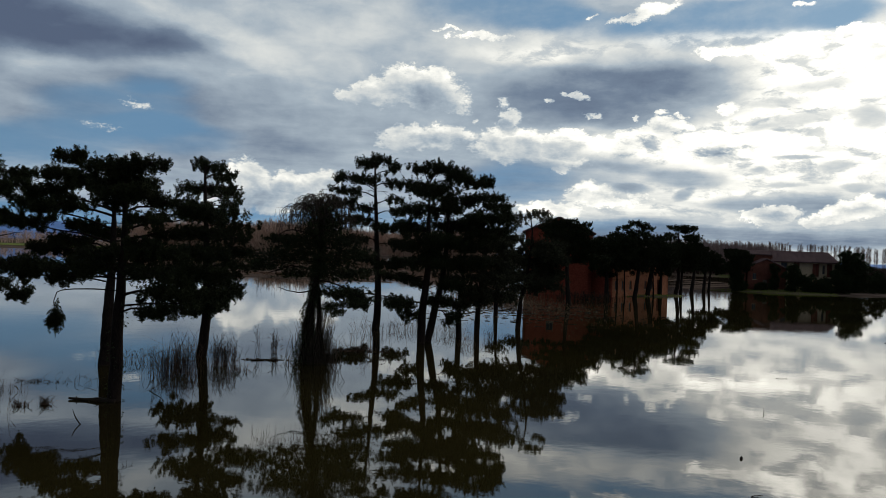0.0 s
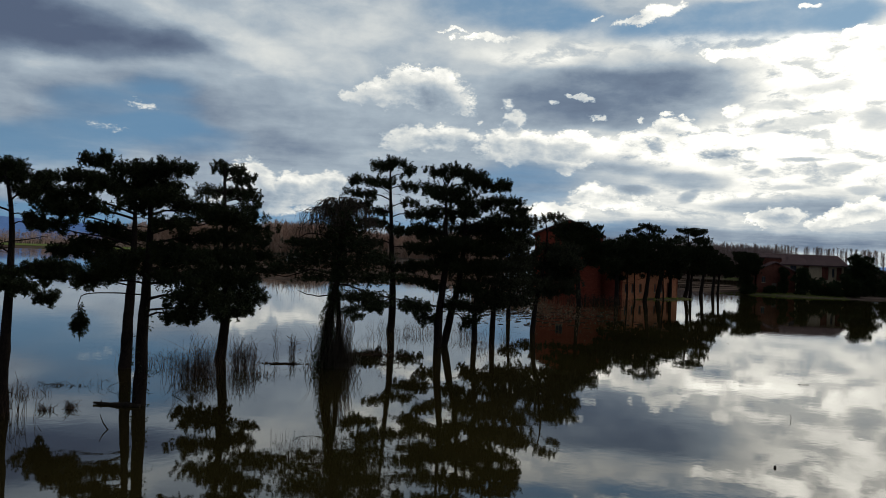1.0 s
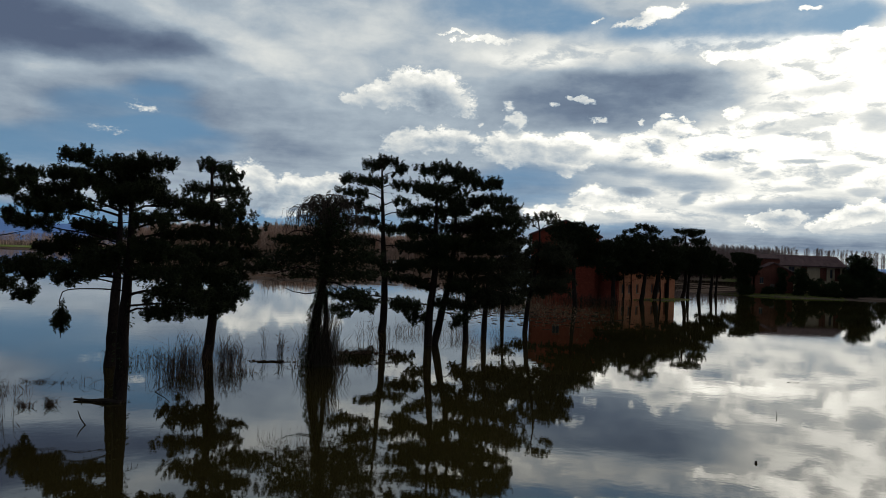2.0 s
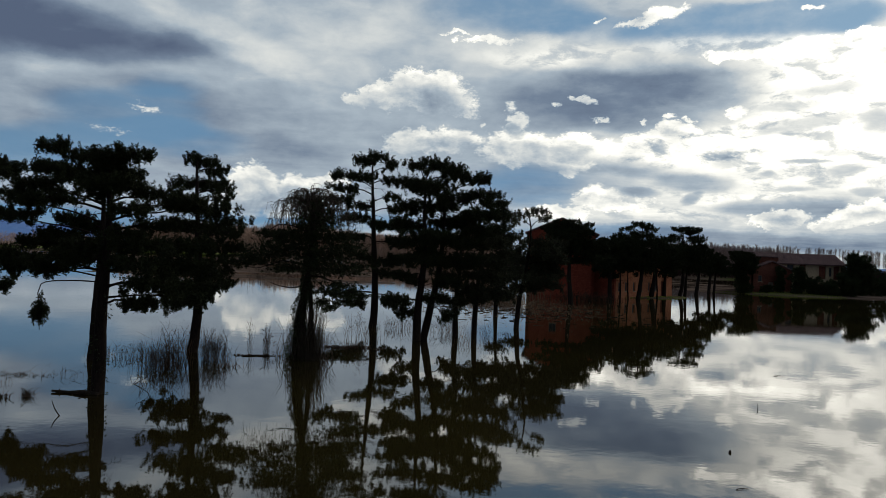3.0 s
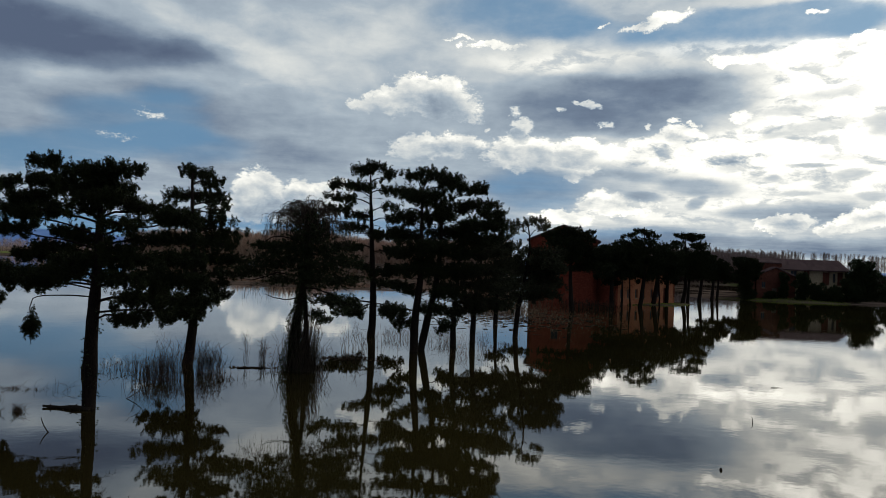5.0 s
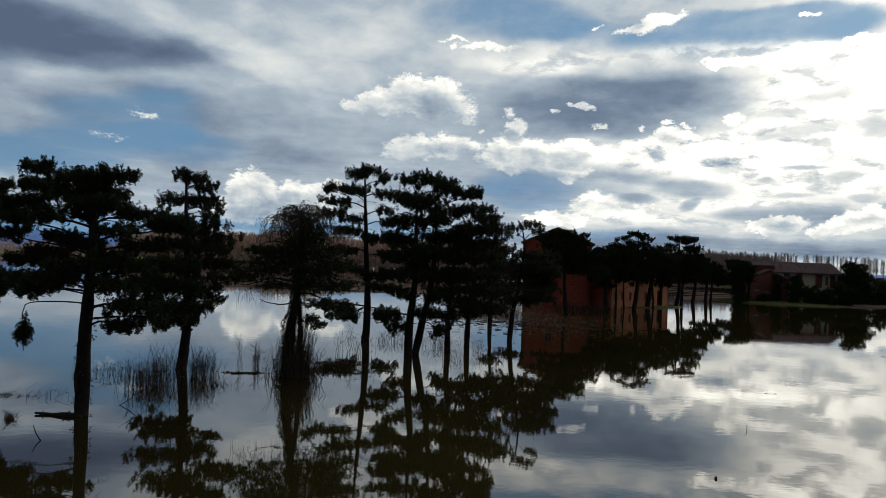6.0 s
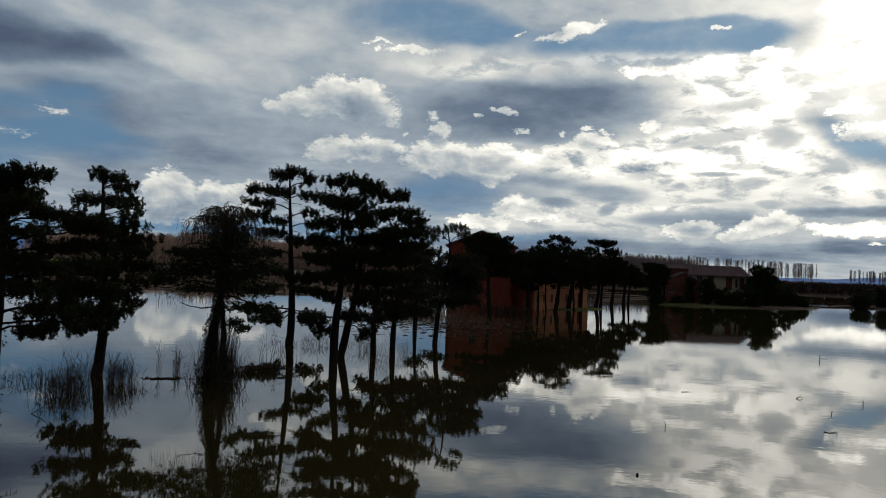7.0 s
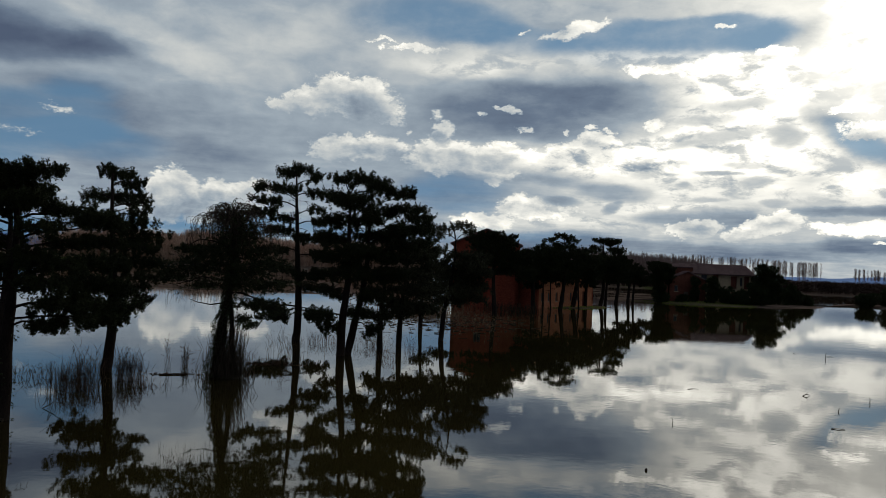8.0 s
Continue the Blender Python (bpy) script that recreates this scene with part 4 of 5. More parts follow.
pine(18.01, 103, 0.3, [(0.0, -0.6), (-0.34, 3.51), (-0.46, 7.24), (-0.73, 10.96)],
     [(-2.07, 10.84, 0.9, 0.3), (-0.58, 10.81, 1.35, 0.37), (0.93, 10.42, 1.27, 0.37), (-1.28, 9.45, 2.25, 0.67), (0.98, 8.78, 1.65, 0.52), (-1.22, 7.58, 2.47, 0.6), (1.79, 6.94, 1.8, 0.6), (-2.31, 6.8, 1.35, 0.45), (0.33, 5.77, 2.1, 0.37), (2.12, 8.07, 1.65, 0.67), (-0.08, 6.88, 2.55, 0.52), (2.56, 6.0, 1.65, 0.52), (-3.02, 5.66, 1.5, 0.52), (-0.7, 10.06, 2.7, 0.82), (-1.41, 8.85, 2.85, 0.9), (0.95, 9.67, 1.8, 0.67), (2.87, 8.1, 1.95, 0.9), (3.46, 5.88, 1.95, 1.05), (-0.33, 7.84, 2.25, 0.75)], 0.95, "tall pine in front of the brick barn")
pine(26.49, 118, 0.32, [(0.0, -0.6), (-0.17, 5.09), (-0.13, 9.36)],
     [(-0.96, 8.48, 2.15, 0.86), (1.18, 8.55, 2.57, 0.86), (-1.32, 6.33, 2.06, 0.77), (0.85, 5.38, 2.06, 0.77), (0.05, 3.81, 1.54, 0.6), (-2.21, 7.58, 1.89, 0.86), (-0.48, 6.96, 2.92, 1.03), (2.1, 6.45, 2.06, 0.94), (-1.44, 4.87, 1.72, 0.69)], 0.9, "dark pine in the far end of the row")
pine(31.18, 120, 0.32, [(0.0, -0.6), (0.55, 4.38), (0.42, 11.33)],
     [(-2.26, 10.97, 1.22, 0.44), (0.32, 11.76, 1.66, 0.44), (1.65, 11.11, 1.13, 0.44), (-3.1, 9.81, 1.48, 0.52), (0.38, 10.02, 2.44, 0.61), (-0.86, 7.8, 3.32, 1.05), (1.34, 7.01, 2.44, 1.05), (-1.21, 5.18, 2.44, 0.79), (1.41, 4.67, 1.57, 0.61), (-0.46, 9.12, 2.97, 0.79), (-1.95, 6.46, 2.09, 0.87), (0.51, 5.68, 2.97, 0.87)], 0.75, "dark pine in the far end of the row")
pine(28.25, 119, 0.14, [(0.0, -0.6), (-0.03, 3.42), (-0.42, 7.71)],
     [(-0.33, 7.54, 1.21, 0.52)], 0.8, "thin young pine with a small tuft of a crown")
pine(30.03, 121, 0.12, [(0.0, -0.6), (-0.2, 3.41), (-0.15, 7.36)],
     [(-0.15, 7.27, 1.06, 0.53)], 0.8, "thin young pine with a small tuft of a crown")
pine(35.69, 125, 0.13, [(0.0, -0.6), (-0.2, 3.5), (-0.49, 7.11)],
     [(-0.48, 6.92, 1.09, 0.55)], 0.8, "thin young pine with a small tuft of a crown")
pine(35.33, 128, 0.38, [(0.0, -0.6), (0.63, 3.42), (1.08, 9.93)],
     [(1.82, 9.77, 1.68, 0.56), (2.06, 8.11, 2.23, 0.93), (1.21, 5.76, 2.23, 0.93), (2.73, 4.42, 1.58, 0.65), (1.29, 9.01, 2.05, 0.74), (3.04, 6.29, 2.05, 0.93), (0.24, 7.12, 2.05, 0.93)], 0.9, "dark pine in the far end of the row")
pine(39.09, 133, 0.3, [(0.0, -0.6), (0.09, 3.39), (0.51, 8.22)],
     [(0.94, 7.08, 1.74, 0.97), (0.42, 5.13, 1.55, 0.68), (1.67, 8.26, 1.55, 0.87), (1.56, 5.56, 1.74, 0.77)], 0.9, "dark pine in the far end of the row")
pine(43.22, 138, 0.34, [(0.0, -0.6), (0.6, 3.41), (0.35, 11.4)],
     [(0.13, 11.99, 1.61, 0.5), (2.04, 11.86, 1.61, 0.6), (-0.62, 10.37, 1.41, 0.8), (2.59, 10.28, 1.81, 0.8), (1.24, 8.43, 3.31, 1.1), (3.73, 8.92, 1.3, 0.6), (0.72, 5.91, 2.81, 1.0), (2.08, 7.26, 2.61, 0.9), (-0.32, 7.37, 1.61, 0.9)], 0.9, "dark pine in the far end of the row")
pine(44.53, 139, 0.26, [(0.0, -0.6), (0.2, 3.41), (0.47, 7.95)],
     [(2.12, 6.5, 2.02, 1.01), (0.66, 4.93, 1.62, 0.61)], 1, "dark pine in the far end of the row")
pine(50.17, 150, 0.34, [(0.0, -0.6), (0.45, 3.29), (0.82, 8.74)],
     [(1.28, 8.11, 1.75, 0.87), (0.38, 5.46, 1.96, 0.87), (1.89, 5.95, 1.75, 0.87)], 1, "dark pine in the far end of the row")
pine(56.13, 160, 0.34, [(0.0, -0.6), (0.26, 3.2), (0.47, 7.85)],
     [(0.47, 7.73, 1.75, 0.7), (1.67, 6.38, 2.56, 0.93), (-0.14, 4.81, 2.09, 0.7), (2.88, 4.92, 1.86, 0.58)], 1, "dark pine in the far end of the row")
pine(65.61, 165, 0.3, [(0.0, -0.6), (-0.22, 4.57), (0.03, 8.4)],
     [(-0.22, 8.52, 2.4, 0.6), (-1.63, 7.63, 1.92, 0.72), (1.25, 7.49, 1.68, 0.84), (-0.5, 6.11, 2.64, 0.96), (-2.14, 4.74, 1.44, 0.72), (1.2, 5.1, 1.2, 0.72), (-1.15, 3.58, 1.68, 0.84)], 1.3, "flat-topped dark pine beside the brick outbuilding")
pine(57.52, 161, 0.26, [(0.0, -0.6), (0.27, 3.22), (0.38, 7.31)],
     [(1.3, 7.58, 1.05, 0.59), (1.98, 4.33, 1.29, 0.47)], 1, "dark pine in the far end of the row")


def weeping_tree(x, y):
    """An ivy-grown tree whose bare twigs hang down all round."""
    rng = random.Random(77)
    root = thing("weeping_tree", x, y, 0, "dark ivy-grown tree with drooping bare twigs", "tree")
    line = curve_points([(-0.34, 0, -0.6), (-0.36, 0, 0.6), (-0.30, 0, 2.2), (0.0, 0, 4.0), (0.16, 0, 5.6), (0.2, 0, 7.4), (0.1, 0, 8.8)], 0.4)
    trunk = Geo()
    trunk.tube(line, [0.34 * (1 - 0.85 * i / (len(line) - 1)) * (1 + 0.15 * noise.noise((p.z, 3, 1))) for i, p in enumerate(line)], 10)
    part("trunk", trunk, bark, root, "", True)
    second = curve_points([(0.12, 0.2, -0.6), (0.22, 0.2, 1.2), (0.24, 0.15, 2.6), (0.1, 0.05, 4.2)], 0.4)
    fork = Geo()
    fork.tube(second, [0.17 - 0.006 * i for i in range(len(second))], 8)
    part("trunk", fork, bark, root, "slimmer second stem", True)

    def stem_at(z):
        for a, b in zip(line, line[1:]):
            if a.z <= z <= b.z:
                return a.lerp(b, (z - a.z) / max(b.z - a.z, 1e-6))
        return line[-1].copy()

    ivy_geo = Geo()
    for _ in range(3000):
        z = rng.uniform(-0.05, 6.6)
        a = rng.uniform(0, 6.283)
        r = (0.30 + 0.26 * noise.noise((math.cos(a) * 1.5, math.sin(a) * 1.5, z * 0.9)) + (0.26 * max(0.0, 1 - z / 2.2))) * rng.uniform(0.75, 1.2)
        p = stem_at(max(z, 0)) + Vector((math.cos(a) * r, math.sin(a) * r, 0))
        tuft(ivy_geo, p, (math.cos(a), math.sin(a), -0.2), 0.12, rng, 3)
    part("ivy", ivy_geo, ivy, root, "dense dark ivy leaves")
    boughs = []
    for k in range(46):
        z0 = rng.uniform(5.4, 8.5)
        a = 2.39996 * k + rng.uniform(-0.3, 0.3)
        s = math.sqrt(rng.uniform(0.03, 1.0))
        reach = 2.5 * s * (1 + 0.2 * noise.noise((math.cos(a) * 1.3, math.sin(a) * 1.3, 8)))
        crest = 6.9 + 2.3 * math.sqrt(max(0.0, 1 - s * s * 0.9)) + rng.uniform(-0.5, 0.15)
        p0 = stem_at(min(z0, crest - 0.2))
        way = Vector((math.cos(a), math.sin(a), 0))
        p1 = p0 + way * reach * 0.3 + Vector((0, 0, max(0.15, (crest - p0.z) * 0.7)))
        p2 = p0 + way * reach * 0.7
        p2.z = crest
        p3 = p0 + way * reach
        p3.z = crest - rng.uniform(0.1, 0.5)
        p4 = p0 + way * reach * 1.08
        p4.z = p3.z - rng.uniform(0.3, 0.9)
        pts = curve_points([p0, p1, p2, p3, p4], 0.16)
        for i, p in enumerate(pts[1:]):
            pts[i + 1] = p + Vector((noise.noise((p.z * 2.5, k, 0)), noise.noise((p.z * 2.5, k, 5)), 0.6 * noise.noise((p.x * 2.5, k, 9)))) * 0.12
        limb = Geo()
        limb.tube(pts, [0.038 * (1 - 0.85 * i / (len(pts) - 1)) for i in range(len(pts))], 5, False)
        part("branch", limb, bark, root)
        boughs.append(pts)
    for way_out, thick in (([(0.15, 0, 6.5), (-0.7, -0.2, 7.0), (-1.6, -0.3, 6.95), (-2.4, -0.3, 6.5)], 0.06),
                           ([(0.0, 0, 3.8), (-1.2, 0.1, 3.75), (-2.0, 0.1, 3.95)], 0.045),
                           ([(0.1, 0, 4.4), (1.4, -0.3, 4.2), (2.5, -0.3, 3.5), (3.1, -0.3, 3.25)], 0.05),
                           ([(0.1, 0, 4.9), (-1.3, -0.3, 5.1), (-2.6, -0.4, 4.7), (-3.3, -0.4, 4.9)], 0.05),
                           ([(0.15, 0, 5.6), (1.2, 0.3, 5.9), (2.2, 0.3, 5.5)], 0.045)):
        pts = curve_points(way_out, 0.25)
        for i, p in enumerate(pts[1:]):
            p.z += 0.10 * noise.noise((p.x * 1.8, thick * 90, 2))
        limb = Geo()
        limb.tube(pts, [thick * (1 - 0.7 * i / (len(pts) - 1)) for i in range(len(pts))], 6, False)
        part("branch", limb, bark, root)
    strands = Geo()

    def strand(p, a, r, drop, thick):
        """A twig that arches out and then hangs, with small kinks."""
        pts = [p]
        for q in (0.22, 0.45, 0.7, 1.0):
            out = r * min(1.0, q * 1.7)
            fall = 0.10 * math.sin(q * 3.0) - drop * max(0.0, q - 0.15) ** 1.3
            pts.append(p + Vector((math.cos(a) * out + rng.gauss(0, 0.035), math.sin(a) * out + rng.gauss(0, 0.035), fall)))
        strands.tube(pts, [thick, thick * 0.9, thick * 0.75, thick * 0.6, thick * 0.35], 3, False)

    for pts in boughs:
        for _ in range(30):
            p = rng.choice(pts[len(pts) // 3:])
            strand(p, rng.uniform(0, 6.283), rng.uniform(0.1, 0.55), rng.choice((0.5, 0.8, 1.2, 1.8)) * rng.uniform(0.6, 1.15) * (1.25 if p.x < -1.2 else 1.0), 0.0105)
    for _ in range(150):
        # bare twigs under the low boughs
        p = Vector((rng.uniform(-3.2, 1.6), rng.uniform(-0.8, 0.8), rng.uniform(4.2, 5.0)))
        strand(p, rng.uniform(0, 6.283), rng.uniform(0.1, 0.7), rng.uniform(0.4, 1.3), 0.009)
    tagged(part("drooping_growth", strands, twig_mat, root, "long drooping bare twigs"), kind="stuff")
    green = Geo()
    for cx, cz, rx, rz in ((0.2, 7.9, 0.6, 0.7), (-0.1, 7.0, 0.9, 0.5), (0.9, 7.4, 0.9, 0.6), (-1.3, 6.6, 1.1, 0.22), (-2.1, 6.5, 0.7, 0.16), (0.9, 6.4, 1.3, 0.55), (-1.1, 5.9, 1.5, 0.5), (0.9, 5.5, 1.6, 0.5), (-1.9, 5.5, 1.4, 0.35), (-2.7, 5.0, 1.2, 0.22), (-3.1, 5.3, 0.5, 0.2), (1.5, 4.7, 1.3, 0.4), (0.2, 4.9, 1.2, 0.45), (1.7, 3.9, 1.1, 0.2), (2.6, 3.4, 0.8, 0.16), (2.1, 5.9, 1.1, 0.35), (2.5, 4.9, 0.9, 0.25), (-0.9, 6.3, 1.4, 0.35), (-1.2, 4.7, 1.0, 0.2), (0.8, 3.0, 0.4, 0.2), (1.2, 2.7, 0.4, 0.12)):
        for _ in range(int(300 * rx * rz) + 50):
            p = Vector((cx + rng.gauss(0, rx * 0.5), rng.gauss(0, 0.7), cz + rng.gauss(0, rz * 0.5)))
            brush(green, p, (rng.gauss(0, 1), rng.gauss(0, 1), 0.5), 0.21, rng, 9, 0.8)
    part("crown", green, needles, root, "dark evergreen growth among the twigs")
    shoots = Geo()
    for _ in range(480):
        a, r = rng.uniform(0, 6.283), abs(rng.gauss(0, 0.55)) + 0.25
        b = Vector((math.cos(a) * r + 0.1, math.sin(a) * r * 0.7, -0.1))
        lean = Vector((rng.gauss(0.05, 0.22), rng.gauss(0, 0.2), 0))
        h = rng.uniform(0.8, 4.0) * max(0.3, 1.15 - 0.45 * r)
        kink = Vector((rng.gauss(0, 0.08), rng.gauss(0, 0.06), 0))
        shoots.tube([b, b + lean * 0.2 + kink + Vector((0, 0, h * 0.35)), b + lean * 0.7 - kink + Vector((0, 0, h * 0.7)), b + lean + kink + Vector((0, 0, h))], [0.015, 0.013, 0.009, 0.004], 3, False)
    tagged(part("upright_growth", shoots, twig_mat, root, "thin upright shoots round the stem"), kind="stuff")


weeping_tree(-6.6, 41.5)

# ---- buildings ----


def wall_geo(width, height, thick, holes, gable=0.0):
    """An upright wall along x from 0, its outer face at y = 0, with holes (x0, z0, x1, z1) right through it; gable: the rise of its point."""
    geo = Geo()
    xs = sorted({0.0, width, *(h[0] for h in holes), *(h[2] for h in holes)})
    zs = sorted({0.0, height, *(h[1] for h in holes), *(h[3] for h in holes)})
    for x0, x1 in zip(xs, xs[1:]):
        for z0, z1 in zip(zs, zs[1:]):
            cx, cz = (x0 + x1) / 2, (z0 + z1) / 2
            if any(h[0] < cx < h[2] and h[1] < cz < h[3] for h in holes):
                continue
            geo.face((x0, 0, z0), (x1, 0, z0), (x1, 0, z1), (x0, 0, z1))
            geo.face((x1, thick, z0), (x0, thick, z0), (x0, thick, z1), (x1, thick, z1))
    for x0, z0, x1, z1 in holes:
        for (ax, az_), (bx, bz) in (((x0, z0), (x1, z0)), ((x1, z0), (x1, z1)), ((x1, z1), (x0, z1)), ((x0, z1), (x0, z0))):
            geo.face((ax, 0, az_), (bx, 0, bz), (bx, thick, bz), (ax, thick, az_))
    geo.face((0, 0, 0), (0, thick, 0), (0, thick, height), (0, 0, height))
    geo.face((width, thick, 0), (width, 0, 0), (width, 0, height), (width, thick, height))
    if gable:
        for y in (0, thick):
            geo.face((0, y, height), (width, y, height), (width / 2, y, height + gable))
        geo.face((0, 0, height), (0, thick, height), (width / 2, thick, height + gable), (width / 2, 0, height + gable))
        geo.face((width / 2, 0, height + gable), (width / 2, thick, height + gable), (width, thick, height), (width, 0, height))
    else:
        geo.face((0, 0, height), (width, 0, height), (width, thick, height), (0, thick, height))
    return geo


def placed(geo, m):
    geo.v = [tuple(m @ Vector(p)) for p in geo.v]
    return geo


def window_in(parent, m, hole, thick, closed=False):
    """A window set in a hole of a wall: frame, two panes or two shutters, and a sill."""
    x0, z0, x1, z1 = hole
    frame_geo = Geo()
    for a in ((x0, z0, x0 + 0.07, z1), (x1 - 0.07, z0, x1, z1), (x0 + 0.07, z1 - 0.07, x1 - 0.07, z1), (x0 + 0.07, z0, x1 - 0.07, z0 + 0.07), ((x0 + x1) / 2 - 0.035, z0 + 0.07, (x0 + x1) / 2 + 0.035, z1 - 0.07)):
        frame_geo.box(a[0], thick * 0.45, a[1], a[2], thick * 0.45 + 0.06, a[3])
    win = part("window", placed(frame_geo, m), frame_paint, parent)
    mid = (x0 + x1) / 2
    for a, b in ((x0 + 0.07, mid - 0.035), (mid + 0.035, x1 - 0.07)):
        g = Geo()
        if closed:
            g.box(a, thick * 0.25, z0 + 0.03, b, thick * 0.25 + 0.05, z1 - 0.03)
            for k in range(6):
                z = z0 + 0.1 + k * (z1 - z0 - 0.2) / 6
                g.box(a + 0.04, thick * 0.25 - 0.02, z, b - 0.04, thick * 0.25, z + 0.05)
            part("shutter", placed(g, m), shutter, win, "closed dark red wooden shutter")
        else:
            g.box(a, thick * 0.5, z0 + 0.07, b, thick * 0.5 + 0.01, z1 - 0.07)
            part("pane", placed(g, m), glass, win)
    sill = Geo()
    sill.box(x0 - 0.1, -0.08, z0 - 0.1, x1 + 0.1, thick * 0.4, z0)
    part("sill", placed(sill, m), stone, win)


def roof_slab(parent, m, x0, x1, y0, y1, z0, z1, name="roof"):
    """One slope of a roof, eave at (y0, z0) and ridge at (y1, z1), with rows of round tiles."""
    g = Geo()
    n = max(8, int((x1 - x0) / 0.45))
    slope = Vector((0, y1 - y0, z1 - z0))
    up = Vector((1, 0, 0)).cross(slope).normalized()
    if up.z < 0:
        up = -up
    rows = []
    for i in range(n * 2 + 1):
        x = x0 + (x1 - x0) * i / (n * 2)
        lift = up * (0.16 if i % 2 else 0.07)
        rows.append(((x, y0 + lift.y, z0 + lift.z), (x, y1 + lift.y, z1 + lift.z)))
    for (a, b), (c, d) in zip(rows, rows[1:]):
        g.face(a, c, d, b)
    g.face((x0, y0, z0 - 0.12), (x0, y1, z1 - 0.12), (x1, y1, z1 - 0.12), (x1, y0, z0 - 0.12))
    g.face((x0, y0, z0 - 0.12), (x1, y0, z0 - 0.12), (x1, y0, z0 + 0.07), (x0, y0, z0 + 0.07))
    g.face((x0, y1, z1 - 0.12), (x0, y0, z0 - 0.12), (x0, y0, z0 + 0.07), (x0, y1, z1 + 0.07))
    g.face((x1, y0, z0 - 0.12), (x1, y1, z1 - 0.12), (x1, y1, z1 + 0.07), (x1, y0, z0 + 0.07))
    return part(name, placed(g, m), tiles, parent, "weathered clay tile roof")


def barn():
    """The tall red brick barn among the pines, its gable towards the water."""
    turn = -9.0
    root = thing("brick_barn", 14.6, 124.6, 0.0, "tall old red brick barn standing in the flood", "building", turn=turn)
    wide, deep, eave, rise, thick = 10.6, 14.0, 10.4, 2.3, 0.5
    front = pose(0, 0, -0.5)
    holes = [(3.7, 4.9, 4.8, 6.3)]
    part("wall", placed(wall_geo(wide, eave, thick, holes, rise), front), red_brick, root, "red brick gable wall")
    for h in holes:
        window_in(root, front, h, thick)
    for m in (pose(wide, 0, -0.5, 0, 0, 90), pose(0, deep, -0.5, 0, 0, -90)):
        part("wall", placed(wall_geo(deep, eave, thick, []), m), red_brick, root)
    part("wall", placed(wall_geo(wide, eave, thick, [], rise), pose(wide, deep, -0.5, 0, 0, 180)), red_brick, root)
    side = pose(wide, 0, -0.5, 0, 0, 90)
    g = rise / (wide / 2)
    roof_slab(root, side, -0.5, deep + 0.5, -0.5, wide / 2, eave - 0.5 * g + 0.14, eave + rise + 0.14)
    roof_slab(root, side, -0.5, deep + 0.5, wide + 0.5, wide / 2 + 0.002, eave - 0.5 * g + 0.14, eave + rise + 0.14)
    floor = Geo()
    floor.box(0.5, 0.5, -0.3, wide - 0.5, deep - 0.5, 0.1)
    part("floor", floor, dark_inside, root)


barn()


def wing():
    """The long low wing beside the barn, its long wall coloured pale as if sunlit."""
    root = thing("barn_wing", 28.0, 122.0, 0.0, "long brick wing beside the red barn, its long wall coloured sunlit pink", "building")
    long_side, deep, eave, rise, thick = 18.4, 4.4, 7.0, 1.0, 0.45
    ml = pose(0, 0, -0.5, 0, 0, 45)
    low = [(x, 1.6, x + 0.75, 3.0) for x in (1.2, 3.2, 5.6, 7.8, 10.4, 12.6)] + [(14.6, 0.0, 16.4, 3.2)]
    high = [(x, 4.9, x + 0.75, 6.1) for x in (1.2, 5.6, 10.4, 15.0)]
    part("wall", placed(wall_geo(long_side, eave, thick, low + high), ml), sunlit_pink_brick, root, "pink brick long wall, sunlight put into its pale colour")
    for h in low[:-1] + high:
        window_in(root, ml, h, thick)
    door = Geo()
    for k in range(2):
        door.box(14.65 + k * 0.86, 0.2, 0.02, 15.48 + k * 0.86, 0.28, 3.15)
    part("door", placed(door, ml), shutter, root, "dark wooden double door")
    mg = pose(-deep * 0.7071, deep * 0.7071, -0.5, 0, 0, -45)
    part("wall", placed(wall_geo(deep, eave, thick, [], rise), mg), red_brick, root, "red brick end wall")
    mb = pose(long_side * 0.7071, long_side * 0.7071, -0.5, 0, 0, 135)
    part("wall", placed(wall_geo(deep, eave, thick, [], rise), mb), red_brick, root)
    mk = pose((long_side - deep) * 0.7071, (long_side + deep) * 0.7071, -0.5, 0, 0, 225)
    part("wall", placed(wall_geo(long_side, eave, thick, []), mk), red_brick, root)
    g = rise / (deep / 2)
    roof_slab(root, ml, -0.3, long_side + 0.3, -0.4, deep / 2, eave - 0.4 * g + 0.14, eave + rise + 0.14)
    roof_slab(root, ml, -0.3, long_side + 0.3, deep + 0.4, deep / 2 + 0.002, eave - 0.4 * g + 0.14, eave + rise + 0.14)
    floor = Geo()
    floor.box(0.5, 0.5, 0.2, long_side - 0.5, deep - 0.5, 0.5)
    part("floor", placed(floor, ml), dark_inside, root)


wing()


